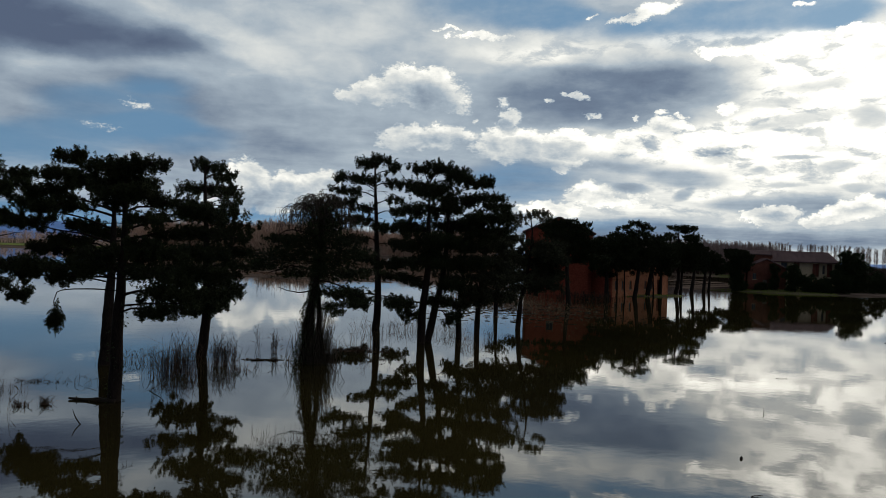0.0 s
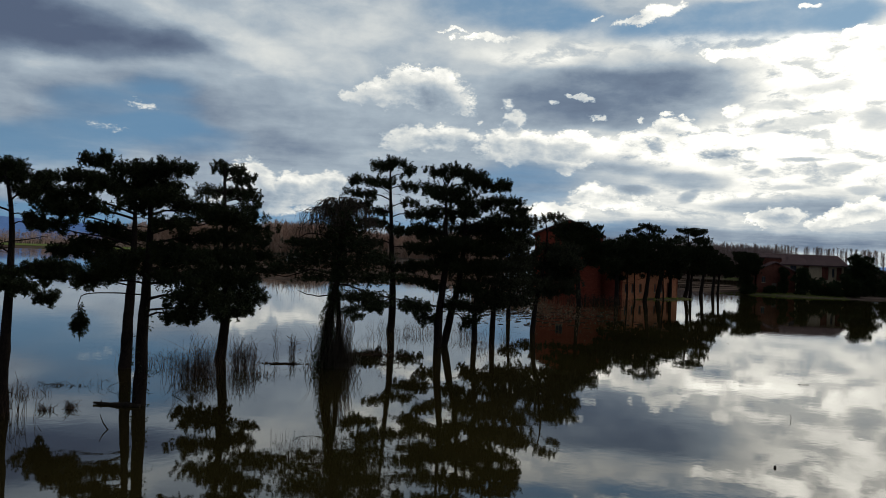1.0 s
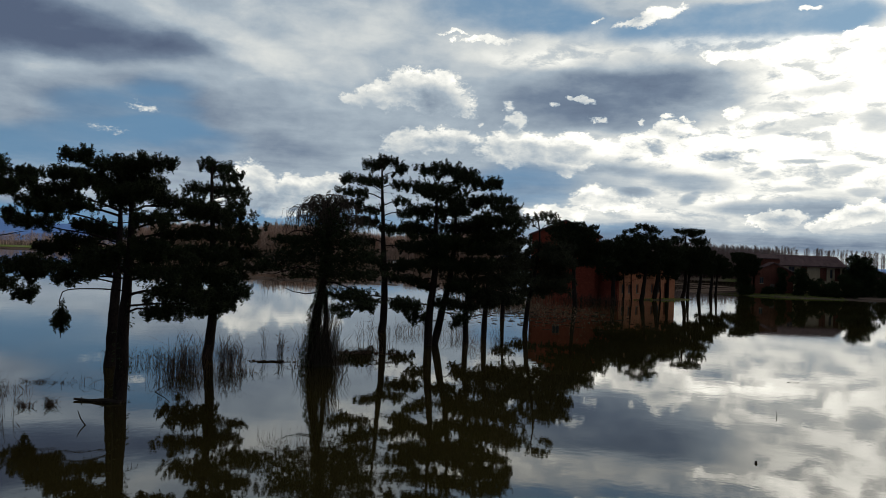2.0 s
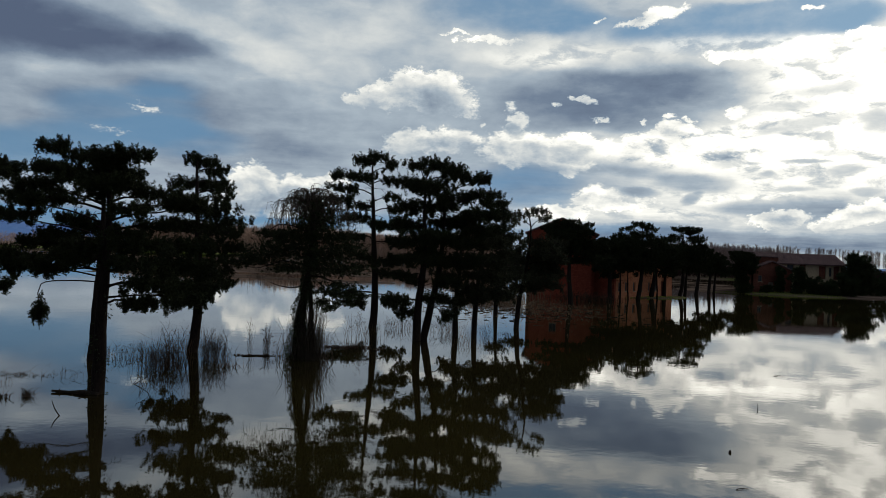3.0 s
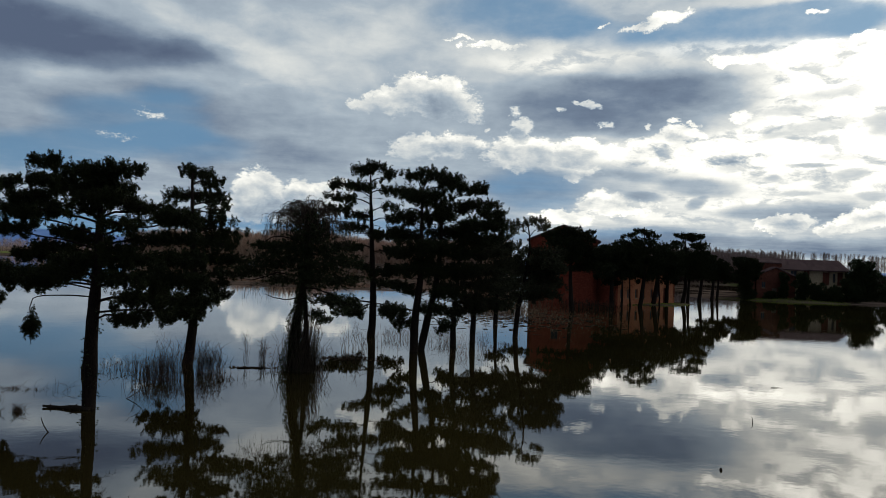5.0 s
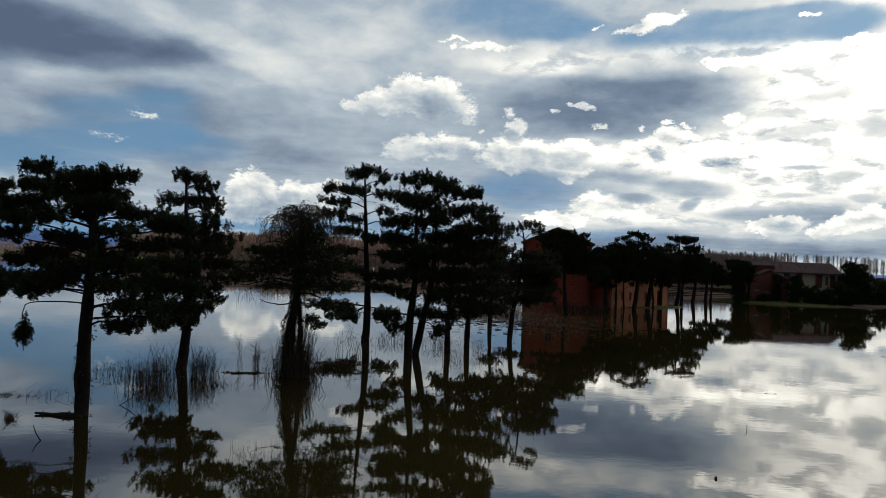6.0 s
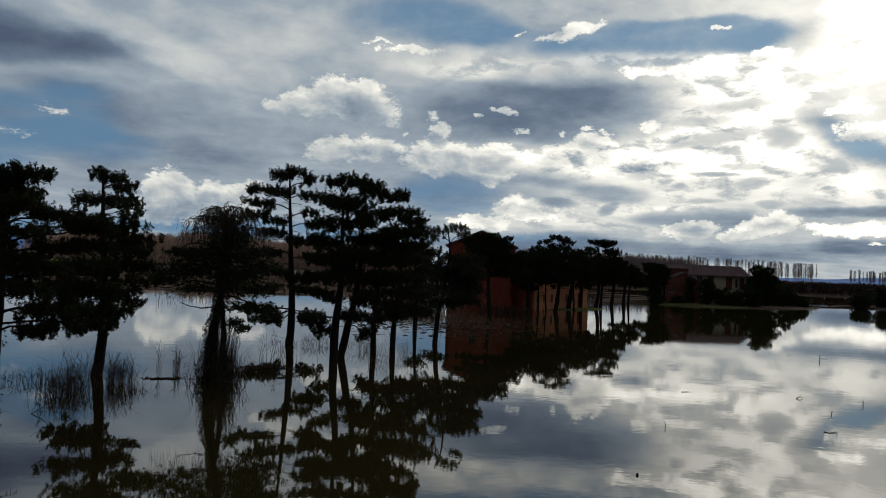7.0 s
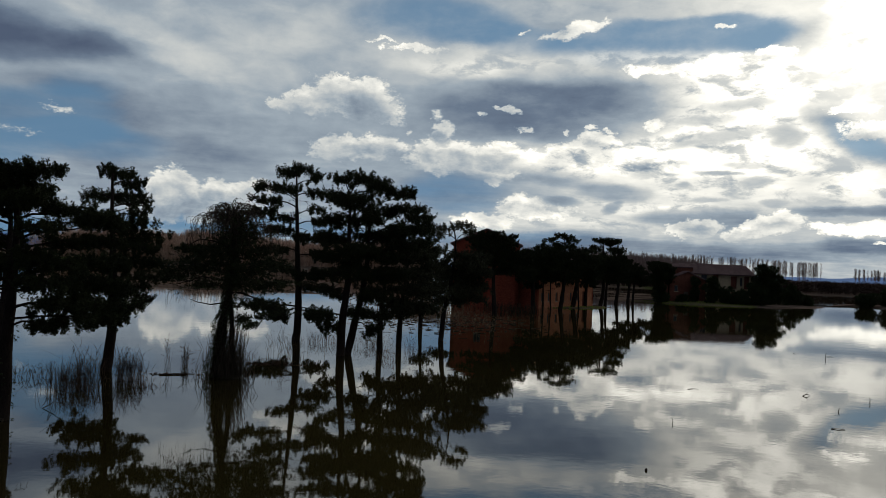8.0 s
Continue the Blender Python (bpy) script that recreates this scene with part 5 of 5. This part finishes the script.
def farmhouse():
    """The abandoned stone farmhouse on its island."""
    root = thing("farmhouse", 75.0, 168.0, 0.6, "abandoned two-storey stone farmhouse with a tile roof", "house")
    wide, deep, eave, rise, thick = 14.0, 9.0, 6.2, 2.0, 0.5
    front = pose(-1.0, 0, 0)
    upper = [(4.6, 4.2, 5.9, 6.0)]
    gallery = [(1.8, 3.4, 3.2, 5.9), (8.7, 3.0, 10.2, 5.8), (10.9, 3.6, 11.5, 5.5), (11.9, 3.0, 13.1, 5.8)]
    lower = [(4.7, 1.0, 5.7, 2.4), (8.9, 0.0, 10.0, 2.3), (11.9, 1.0, 12.9, 2.4)]
    part("wall", placed(wall_geo(wide, eave, thick, upper + gallery + lower), front), stone, root, "stained yellowish stone front wall")
    window_in(root, front, upper[0], thick, True)
    for h in gallery[1::2]:
        window_in(root, front, h, thick, True)
    for h in gallery[::2]:
        window_in(root, front, h, thick)
    for h in lower[::2]:
        window_in(root, front, h, thick, True)
    door = Geo()
    door.box(8.95, 0.2, 0.02, 9.95, 0.27, 2.25)
    part("door", placed(door, front), shutter, root, "dark wooden door")
    right = pose(wide - 1.0, 0, 0, 0, 0, 90)
    part("wall", placed(wall_geo(deep, eave, thick, [(3.9, 3.6, 5.1, 5.1)], rise), right), hut_brick, root)
    # the older end of the house, taller at the front and without eaves
    end = pose(-6.4, 0.3, 0)
    part("wall", placed(wall_geo(5.38, 7.35, thick, [(2.1, 4.6, 2.9, 5.8)]), end), hut_brick, root, "patched brick wall of the older end")
    window_in(root, end, (2.1, 4.6, 2.9, 5.8), thick)
    part("wall", placed(wall_geo(deep - 0.4, 7.35, thick, []), pose(-6.4, deep - 0.1, 0, 0, 0, -90)), hut_brick, root)
    roof_slab(root, end, -0.2, 5.2, -0.25, deep / 2 - 0.3, 7.4, eave + rise + 0.1)
    roof_slab(root, end, -0.2, 5.2, deep + 0.2, deep / 2 - 0.298, 6.6, eave + rise + 0.1)
    left = pose(-1.0, deep, 0, 0, 0, -90)
    part("wall", placed(wall_geo(deep, eave, thick, [], rise), left), hut_brick, root)
    back = pose(wide - 1.0, deep, 0, 0, 0, 180)
    part("wall", placed(wall_geo(wide, eave, thick, []), back), stone, root)
    g = rise / (deep / 2)
    roof_slab(root, front, -0.4, wide + 0.4, -0.6, deep / 2, eave - 0.6 * g + 0.14, eave + rise + 0.14)
    roof_slab(root, front, -0.4, wide + 0.4, deep + 0.6, deep / 2 + 0.002, eave - 0.6 * g + 0.14, eave + rise + 0.14)
    floor = Geo()
    floor.box(0.5, 0.5, 0.05, wide - 0.5, deep - 0.5, 0.2)
    floor.box(0.5, 0.5, 2.7, wide - 0.5, deep - 0.5, 2.9)
    part("floor", placed(floor, front), dark_inside, root)


farmhouse()


def brick_shed():
    """The lower brick outbuilding in front of the farmhouse."""
    root = thing("brick_shed", 67.2, 165.5, 0.45, "low red brick outbuilding with a gable roof", "shed")
    wide, deep, eave, rise, thick = 8.6, 2.1, 4.6, 1.9, 0.3
    front = pose(0, 0, 0)
    holes = [(1.4, 2.2, 2.2, 3.5), (3.6, 0.0, 4.7, 2.2)]
    part("wall", placed(wall_geo(wide, eave, thick, holes, rise), front), hut_brick, root, "red brick gable wall")
    window_in(root, front, holes[0], thick)
    door = Geo()
    door.box(3.65, 0.15, 0.02, 4.65, 0.21, 2.15)
    part("door", placed(door, front), frame_paint, root, "grey weathered plank door")
    for m, w in ((pose(wide, 0, 0, 0, 0, 90), deep), (pose(0, deep, 0, 0, 0, -90), deep)):
        part("wall", placed(wall_geo(w, eave, thick, []), m), hut_brick, root)
    part("wall", placed(wall_geo(wide, eave, thick, [], rise), pose(wide, deep, 0, 0, 0, 180)), hut_brick, root)
    side = pose(wide, 0, 0, 0, 0, 90)
    g = rise / (wide / 2)
    roof_slab(root, side, -0.3, deep + 0.3, -0.4, wide / 2, eave - 0.4 * g + 0.14, eave + rise + 0.14)
    roof_slab(root, side, -0.3, deep + 0.3, wide + 0.4, wide / 2 + 0.002, eave - 0.4 * g + 0.14, eave + rise + 0.14)
    floor = Geo()
    floor.box(0.4, 0.4, 0.05, wide - 0.4, deep - 0.4, 0.15)
    part("floor", floor, dark_inside, root)


brick_shed()


def bush(x, y, z, wide, deep, high, label, seed, size=0.42):
    """A dense evergreen shrub of many leaf clumps over a few stems."""
    rng = random.Random(seed)
    root = thing("bush", x, y, z, label, "bush")
    stems, leaves = Geo(), Geo()
    for _ in range(7):
        a = rng.uniform(0, 6.283)
        tip = Vector((math.cos(a) * wide * 0.45, math.sin(a) * deep * 0.45, high * rng.uniform(0.5, 0.85)))
        stems.tube([(0, 0, -0.3), tip * 0.5 + Vector((0, 0, 0.2)), tip], [0.09, 0.06, 0.02], 5, False)
    part("stems", stems, bark, root)
    lobes = []
    tall = high > 2 * wide
    for k in range(16 if tall else 9):
        a, r = rng.uniform(0, 6.283), rng.uniform(0.1, 0.6)
        h = 0.06 + 0.88 * k / 15 if tall else rng.uniform(0.12, 0.76)
        lobes.append(Vector((math.cos(a) * wide * r, math.sin(a) * deep * r, high * h)))
    for _ in range(int(95 * (wide * deep * 0.6 + wide * high))):
        c = rng.choice(lobes)
        u = Vector((rng.gauss(0, 1), rng.gauss(0, 1), rng.gauss(0, 1))).normalized() * rng.uniform(0.5, 1.0)
        p = c + Vector((u.x * wide * 0.42, u.y * deep * 0.42, u.z * high * (0.1 if tall else 0.36)))
        if p.z < -0.05:
            p.z = rng.uniform(0, 0.3 * high)
        tuft(leaves, p, u + Vector((0, 0, 0.3)), size * rng.uniform(0.7, 1.2), rng, 6)
    part("crown", leaves, ivy, root)


bush(64.8, 164.5, 0.3, 2.6, 2.0, 3.4, "low dark evergreen beside the brick outbuilding", 41)
bush(72.9, 164.4, 0.4, 1.3, 0.8, 5.4, "dark ivy climbing the corner of the outbuilding", 56)
bush(70.2, 164.2, 0.35, 1.8, 0.8, 1.7, "low dark bramble at the foot of the brick wall", 57)
bush(76.0, 163.2, 0.3, 2.3, 1.8, 5.6, "dark evergreen shrub in front of the stone house", 42)
bush(79.0, 162.6, 0.25, 2.6, 2.0, 3.6, "dark shrub in front of the stone house", 43)
bush(82.0, 162.2, 0.25, 2.8, 2.0, 3.0, "dark shrub in front of the stone house", 44)
bush(85.0, 162.4, 0.2, 2.0, 2.0, 4.6, "dark shrub in front of the stone house", 52)
bush(86.8, 162.4, 0.3, 2.0, 2.0, 3.4, "dark shrub at the corner of the house", 45)
bush(88.4, 164.6, 0.4, 2.8, 2.0, 8.7, "tall ivy-dark tree mass at the end of the house", 46)
bush(90.2, 165.2, 0.4, 3.2, 1.8, 8.3, "tall dark shrub at the end of the house", 53)
bush(92.2, 166.2, 0.3, 2.9, 2.4, 6.8, "dark shrub on the bank beyond the house", 47)
bush(97.4, 168.0, 0.2, 2.8, 2.0, 4.8, "low dark shrub on the bank beyond the house", 54)
bush(101.6, 170.0, 0.2, 2.6, 2.0, 2.8, "low dark shrub on the bank beyond the house", 48)
bush(125.0, 182.0, 0.2, 4.6, 3.0, 4.0, "wide dark bush on the bank", 49)
bush(133.0, 183.0, 0.2, 5.4, 3.5, 6.0, "wide dark bush on the bank", 50)
bush(142.0, 184.5, 0.2, 5.0, 3.5, 7.0, "wide dark bush on the bank", 55)

# ---- reeds, driftwood, small things in the water ----


def reed_clump(x, y, wide, deep, count, high, label, seed, lean=0.24, thick=0.009, mat=None):
    rng = random.Random(seed)
    geo = Geo()
    for _ in range(count):
        b = Vector((rng.gauss(0, wide * 0.5), rng.gauss(0, deep * 0.5), -0.15))
        h = high * rng.uniform(0.45, 1.1)
        l = Vector((rng.gauss(0, lean), rng.gauss(0, lean), 0)) * h
        tip = b + l + Vector((rng.gauss(0, 0.05), 0, h))
        mid = b.lerp(tip, 0.55) - l * 0.35 + Vector((rng.gauss(0, 0.04), 0, 0.08)) * h
        if rng.random() < 0.3:
            tip = mid + Vector((rng.gauss(0, 0.28), rng.gauss(0, 0.2), rng.uniform(-0.25, 0.2))) * h
        r = thick * rng.uniform(0.6, 1.3)
        sway = Vector((rng.gauss(0, 0.035), rng.gauss(0, 0.02), 0)) * h
        geo.tube([b, b.lerp(mid, 0.5) + sway, mid - sway, mid.lerp(tip, 0.55) + Vector((0, 0, 0.05 * h)) + sway, tip], [r, r * 0.9, r * 0.8, r * 0.6, r * 0.3], 3, False)
        if high < 3 and rng.random() < 0.5:
            # a side stalk that breaks away
            q = b.lerp(mid, rng.uniform(0.5, 1.0))
            geo.tube([q, q + Vector((rng.gauss(0, 0.12), rng.gauss(0, 0.1), rng.uniform(0.1, 0.3))) * h], [r * 0.6, r * 0.25], 3, False)
        if rng.random() < 0.5:
            geo.blade(b.lerp(tip, rng.uniform(0.3, 0.7)), (rng.gauss(0, 1), rng.gauss(0, 0.6), 1.1), h * 0.3, thick * 3, 0.1)
    single("reed_clump", geo, mat or reed, pose(x, y, 0), label, "reeds", "reed clumps in the flood", "stuff")


reed_clump(-12.3, 37.0, 1.1, 1.6, 210, 1.45, "thick clump of dark dry reeds standing in the water", 1)
reed_clump(-10.95, 39.8, 0.75, 0.7, 150, 1.75, "tall dark clump of dry reeds standing in the water", 2, 0.17)
reed_clump(-9.6, 37.8, 0.7, 0.4, 40, 0.55, "low leaning dead plants on the water", 22, 0.6)
reed_clump(-15.2, 40.2, 1.9, 1.0, 90, 1.0, "loose band of thin dry reeds in the water", 3, 0.32)
reed_clump(-13.0, 40.0, 1.0, 0.8, 70, 1.9, "loose band of thin dry reeds in the water", 4, 0.3)
reed_clump(-9.35, 45.0, 0.14, 0.2, 34, 1.6, "small upright tuft of dry reeds", 5, 0.05)
reed_clump(-10.2, 45.0, 0.3, 0.2, 9, 2.2, "few tall single reed stalks", 6, 0.05, 0.008)
reed_clump(-14.6, 29.0, 0.2, 0.2, 70, 0.5, "small dark tuft of dead plants", 7, 0.3)
reed_clump(-15.3, 28.6, 0.26, 0.2, 60, 0.42, "small dark tuft of dead plants", 8, 0.35)
reed_clump(-15.9, 27.4, 0.6, 0.5, 34, 1.8, "long thin dry stalks in the water", 9, 0.2, 0.009)
reed_clump(-17.3, 33.5, 0.9, 0.3, 70, 0.3, "low tangle of dead stalks on the water", 23, 0.8, 0.012)
reed_clump(-13.2, 29.85, 0.45, 0.08, 40, 0.2, "dead stalks caught along the log", 24, 0.9, 0.012)
reed_clump(-15.6, 33.6, 1.5, 0.9, 26, 0.5, "scattered broken stalks in the water", 25, 0.9, 0.007)
reed_clump(-17.4, 31.5, 0.9, 0.5, 30, 0.6, "low thin reeds in the water", 10, 0.3, 0.008)
reed_clump(-4.6, 47.4, 1.1, 0.6, 90, 0.5, "low tangle of dead plants on the water", 11, 0.6)
reed_clump(-4.2, 50.0, 1.5, 1.0, 40, 2.2, "loose thin dry shrubs in the water", 12, 0.25, 0.01)
reed_clump(-2.3, 60.0, 1.8, 0.8, 90, 1.1, "low brown tangle of dead shrubs in the water", 13, 0.4)
reed_clump(1.2, 58.0, 1.6, 0.8, 90, 1.3, "low brown tangle of dead shrubs in the water", 14, 0.4)
reed_clump(2.0, 50.5, 0.8, 0.6, 34, 1.0, "thin dead shrub in the water", 15, 0.35)
reed_clump(3.7, 55.0, 0.5, 0.4, 26, 1.6, "thin dead shrub in the water", 16, 0.3)
reed_clump(5.6, 58.5, 0.9, 0.2, 60, 0.35, "low row of thin stalks on the water", 17, 0.1, 0.008)
reed_clump(11.0, 91.0, 10.0, 20.0, 3000, 0.30, "brown flooded sedge bed in front of the barn", 18, 0.45, 0.022, sedge)
reed_clump(7.6, 103.0, 5.0, 14.0, 1500, 0.5, "brown flooded sedge bed beside the barn", 20, 0.4, 0.024, sedge)
reed_clump(9.0, 114.0, 7.0, 2.0, 420, 2.7, "tall brown reed screen beside the barn", 21, 0.12, 0.03, sedge)
reed_clump(22.0, 112.0, 5.0, 2.5, 260, 1.5, "dark reed edge at the foot of the barn", 19, 0.2, 0.025)


def driftwood(name, points, radius, label, seed):
    """A bent stick or log afloat, with a few broken twigs."""
    rng = random.Random(seed)
    first = Vector(points[0])
    root = thing(name, first.x, first.y, 0, label, "driftwood")
    pts = [Vector(p) - Vector((first.x, first.y, 0)) for p in points]
    line = curve_points(pts, 0.25)
    g = Geo()
    g.tube(line, [radius * (1 - 0.6 * i / (len(line) - 1)) * rng.uniform(0.85, 1.1) for i in range(len(line))], 7)
    part("stem", g, wet_wood, root)
    t = Geo()
    for _ in range(3 if radius > 0.033 else 1):
        p = rng.choice(line)
        tip = p + Vector((rng.gauss(0, 0.12), rng.gauss(0, 0.1), rng.uniform(0.02, 0.14)))
        t.tube([p, p.lerp(tip, 0.5) + Vector((0, 0, 0.03)), tip], [radius * 0.25, radius * 0.2, 0.004], 4, False)
    tagged(part("twig_growth", t, wet_wood, root), kind="stuff")


def grass_verge(x0, x1, y0, y1, count, label, seed):
    """Short green grass along the edge of the bank."""
    rng = random.Random(seed)
    g = Geo()
    spots = [(rng.uniform(x0, x1), rng.uniform(y0, y1)) for _ in range(count)]
    levels = ground_height(np.array([p[0] for p in spots]), np.array([p[1] for p in spots]))
    for (x, y), z in zip(spots, levels):
        if z < -0.02:
            continue
        z = float(z)
        g.blade((x, y, z - 0.03), (rng.gauss(0, 0.4), rng.gauss(0, 0.4), 1), rng.uniform(0.12, 0.34), 0.13, 0.1)
    single("grass", g, grass_mat, Matrix(), label, "grass", kind="stuff")


grass_verge(57, 84, 157.5, 167.4, 5200, "short green grass on the bank of the farm", 81)
grass_verge(27, 43, 120.5, 134.0, 1500, "short green grass at the foot of the barn wing", 82)

def wooden_stub(x, y):
    """The rounded dark end of a post just above the water."""
    g = Geo()
    g.tube([(0, 0, -0.4), (0, 0, 0.02), (0.005, 0, 0.05), (0.008, 0, 0.075)], [0.04, 0.042, 0.036, 0.014], 12)
    single("wooden_stub", g, wet_wood, pose(x, y, 0, 0, 4, 0), "dark rounded post end just above the water", "post", smooth=True)


driftwood("drift_log", [(-12.3, 29.75, 0.0), (-12.9, 29.8, 0.07), (-13.5, 29.9, 0.03), (-14.15, 29.95, 0.06)], 0.11, "dark waterlogged log against the pine stems", 61)
driftwood("drift_branch", [(-9.9, 41.6, 0.02), (-9.2, 41.9, 0.04), (-8.4, 42.2, 0.03)], 0.035, "thin dark branch lying on the water", 62)
driftwood("drift_branch", [(-11.9, 26.0, -0.05), (-12.15, 26.1, 0.2), (-12.3, 26.2, 0.45)], 0.025, "thin bent stick poking out of the water", 63)
driftwood("drift_branch", [(-12.0, 32.2, -0.05), (-11.4, 32.5, 0.45), (-12.1, 33.0, 0.95)], 0.018, "thin broken stick bent above the water", 64)
driftwood("drift_branch", [(102.0, 180.0, 0.1), (112.0, 180.4, 0.18), (121.0, 181.0, 0.1)], 0.12, "pale fallen branch lying along the spit", 65)
driftwood("drift_twig", [(23.9, 39.83, 0.0), (24.15, 39.93, 0.09), (24.37, 39.98, 0.02)], 0.03, "small dark forked twig afloat", 90)
driftwood("drift_twig", [(23.06, 35.35, -0.05), (23.02, 35.35, 0.08), (23.1, 35.35, 0.17)], 0.022, "thin bent twig standing out of the water", 91)
driftwood("drift_twig", [(20.09, 31.28, 0.01), (20.31, 31.18, 0.03), (20.56, 31.08, 0.02)], 0.022, "short dark stick lying on the water", 92)
driftwood("drift_twig", [(26.61, 38.26, -0.1), (26.64, 38.26, 0.12), (26.6, 38.26, 0.26)], 0.025, "short dark stalk standing out of the water", 93)
driftwood("drift_twig", [(13.37, 31.76, -0.1), (13.38, 31.76, 0.08), (13.37, 31.76, 0.18)], 0.02, "short dark stalk standing out of the water", 94)
driftwood("drift_twig", [(18.14, 41.29, 0.01), (18.44, 41.34, 0.03), (18.74, 41.24, 0.02)], 0.014, "thin pale stick lying on the water", 95)
driftwood("drift_twig", [(36.5, 62.5, 0.0), (36.72, 62.5, 0.06), (37.0, 62.5, 0.0)], 0.014, "thin arching reed stalk on the water", 96)
driftwood("drift_twig", [(36.98, 58.72, -0.1), (37.03, 58.72, 0.2), (36.98, 58.72, 0.4)], 0.03, "short dark stalk standing out of the water", 97)
driftwood("drift_twig", [(28.1, 38.4, 0.0), (28.4, 38.4, 0.1), (28.7, 38.5, 0.02)], 0.012, "thin arching reed stalk on the water", 98)
driftwood("drift_twig", [(38.2, 60.5, 0.01), (38.5, 60.55, 0.04), (38.8, 60.45, 0.02)], 0.012, "thin pale stick lying on the water", 99)
driftwood("drift_twig", [(8.1, 20.3, 0.01), (8.25, 20.35, 0.02), (8.45, 20.4, 0.02)], 0.014, "short dark stick lying on the water", 88)
wooden_stub(9.4, 24.2)


def float_litter(cx, cy, wide, deep, count, label, seed, size=0.12):
    """Flat scraps of reed and leaf lying on the water."""
    rng = random.Random(seed)
    g = Geo()
    for _ in range(count):
        x, y = cx + rng.gauss(0, wide * 0.5), cy + rng.gauss(0, deep * 0.5)
        a = rng.gauss(0, 0.5)
        l, w = size * rng.uniform(0.5, 2.2), size * rng.uniform(0.08, 0.3)
        c, s = math.cos(a), math.sin(a)
        z = rng.uniform(0.012, 0.05)
        g.box(x - l, y - w, 0.004, x + l, y + w, z)
        n = len(g.v) - 8
        for k in range(n, n + 8):
            px, py, pz = g.v[k]
            g.v[k] = (x + (px - x) * c - (py - y) * s, y + (px - x) * s + (py - y) * c, pz)
    single("floating_litter", g, reed, Matrix(), label, "litter", kind="stuff")


float_litter(-4.8, 47.0, 2.2, 0.7, 160, "scraps of dead plants afloat", 71, 0.05)
float_litter(9.0, 84.0, 12.0, 14.0, 420, "pale scraps of reed and foam afloat before the marsh", 73, 0.2)
float_litter(-9.3, 42.0, 1.3, 0.35, 60, "scraps of reed afloat", 74, 0.045)
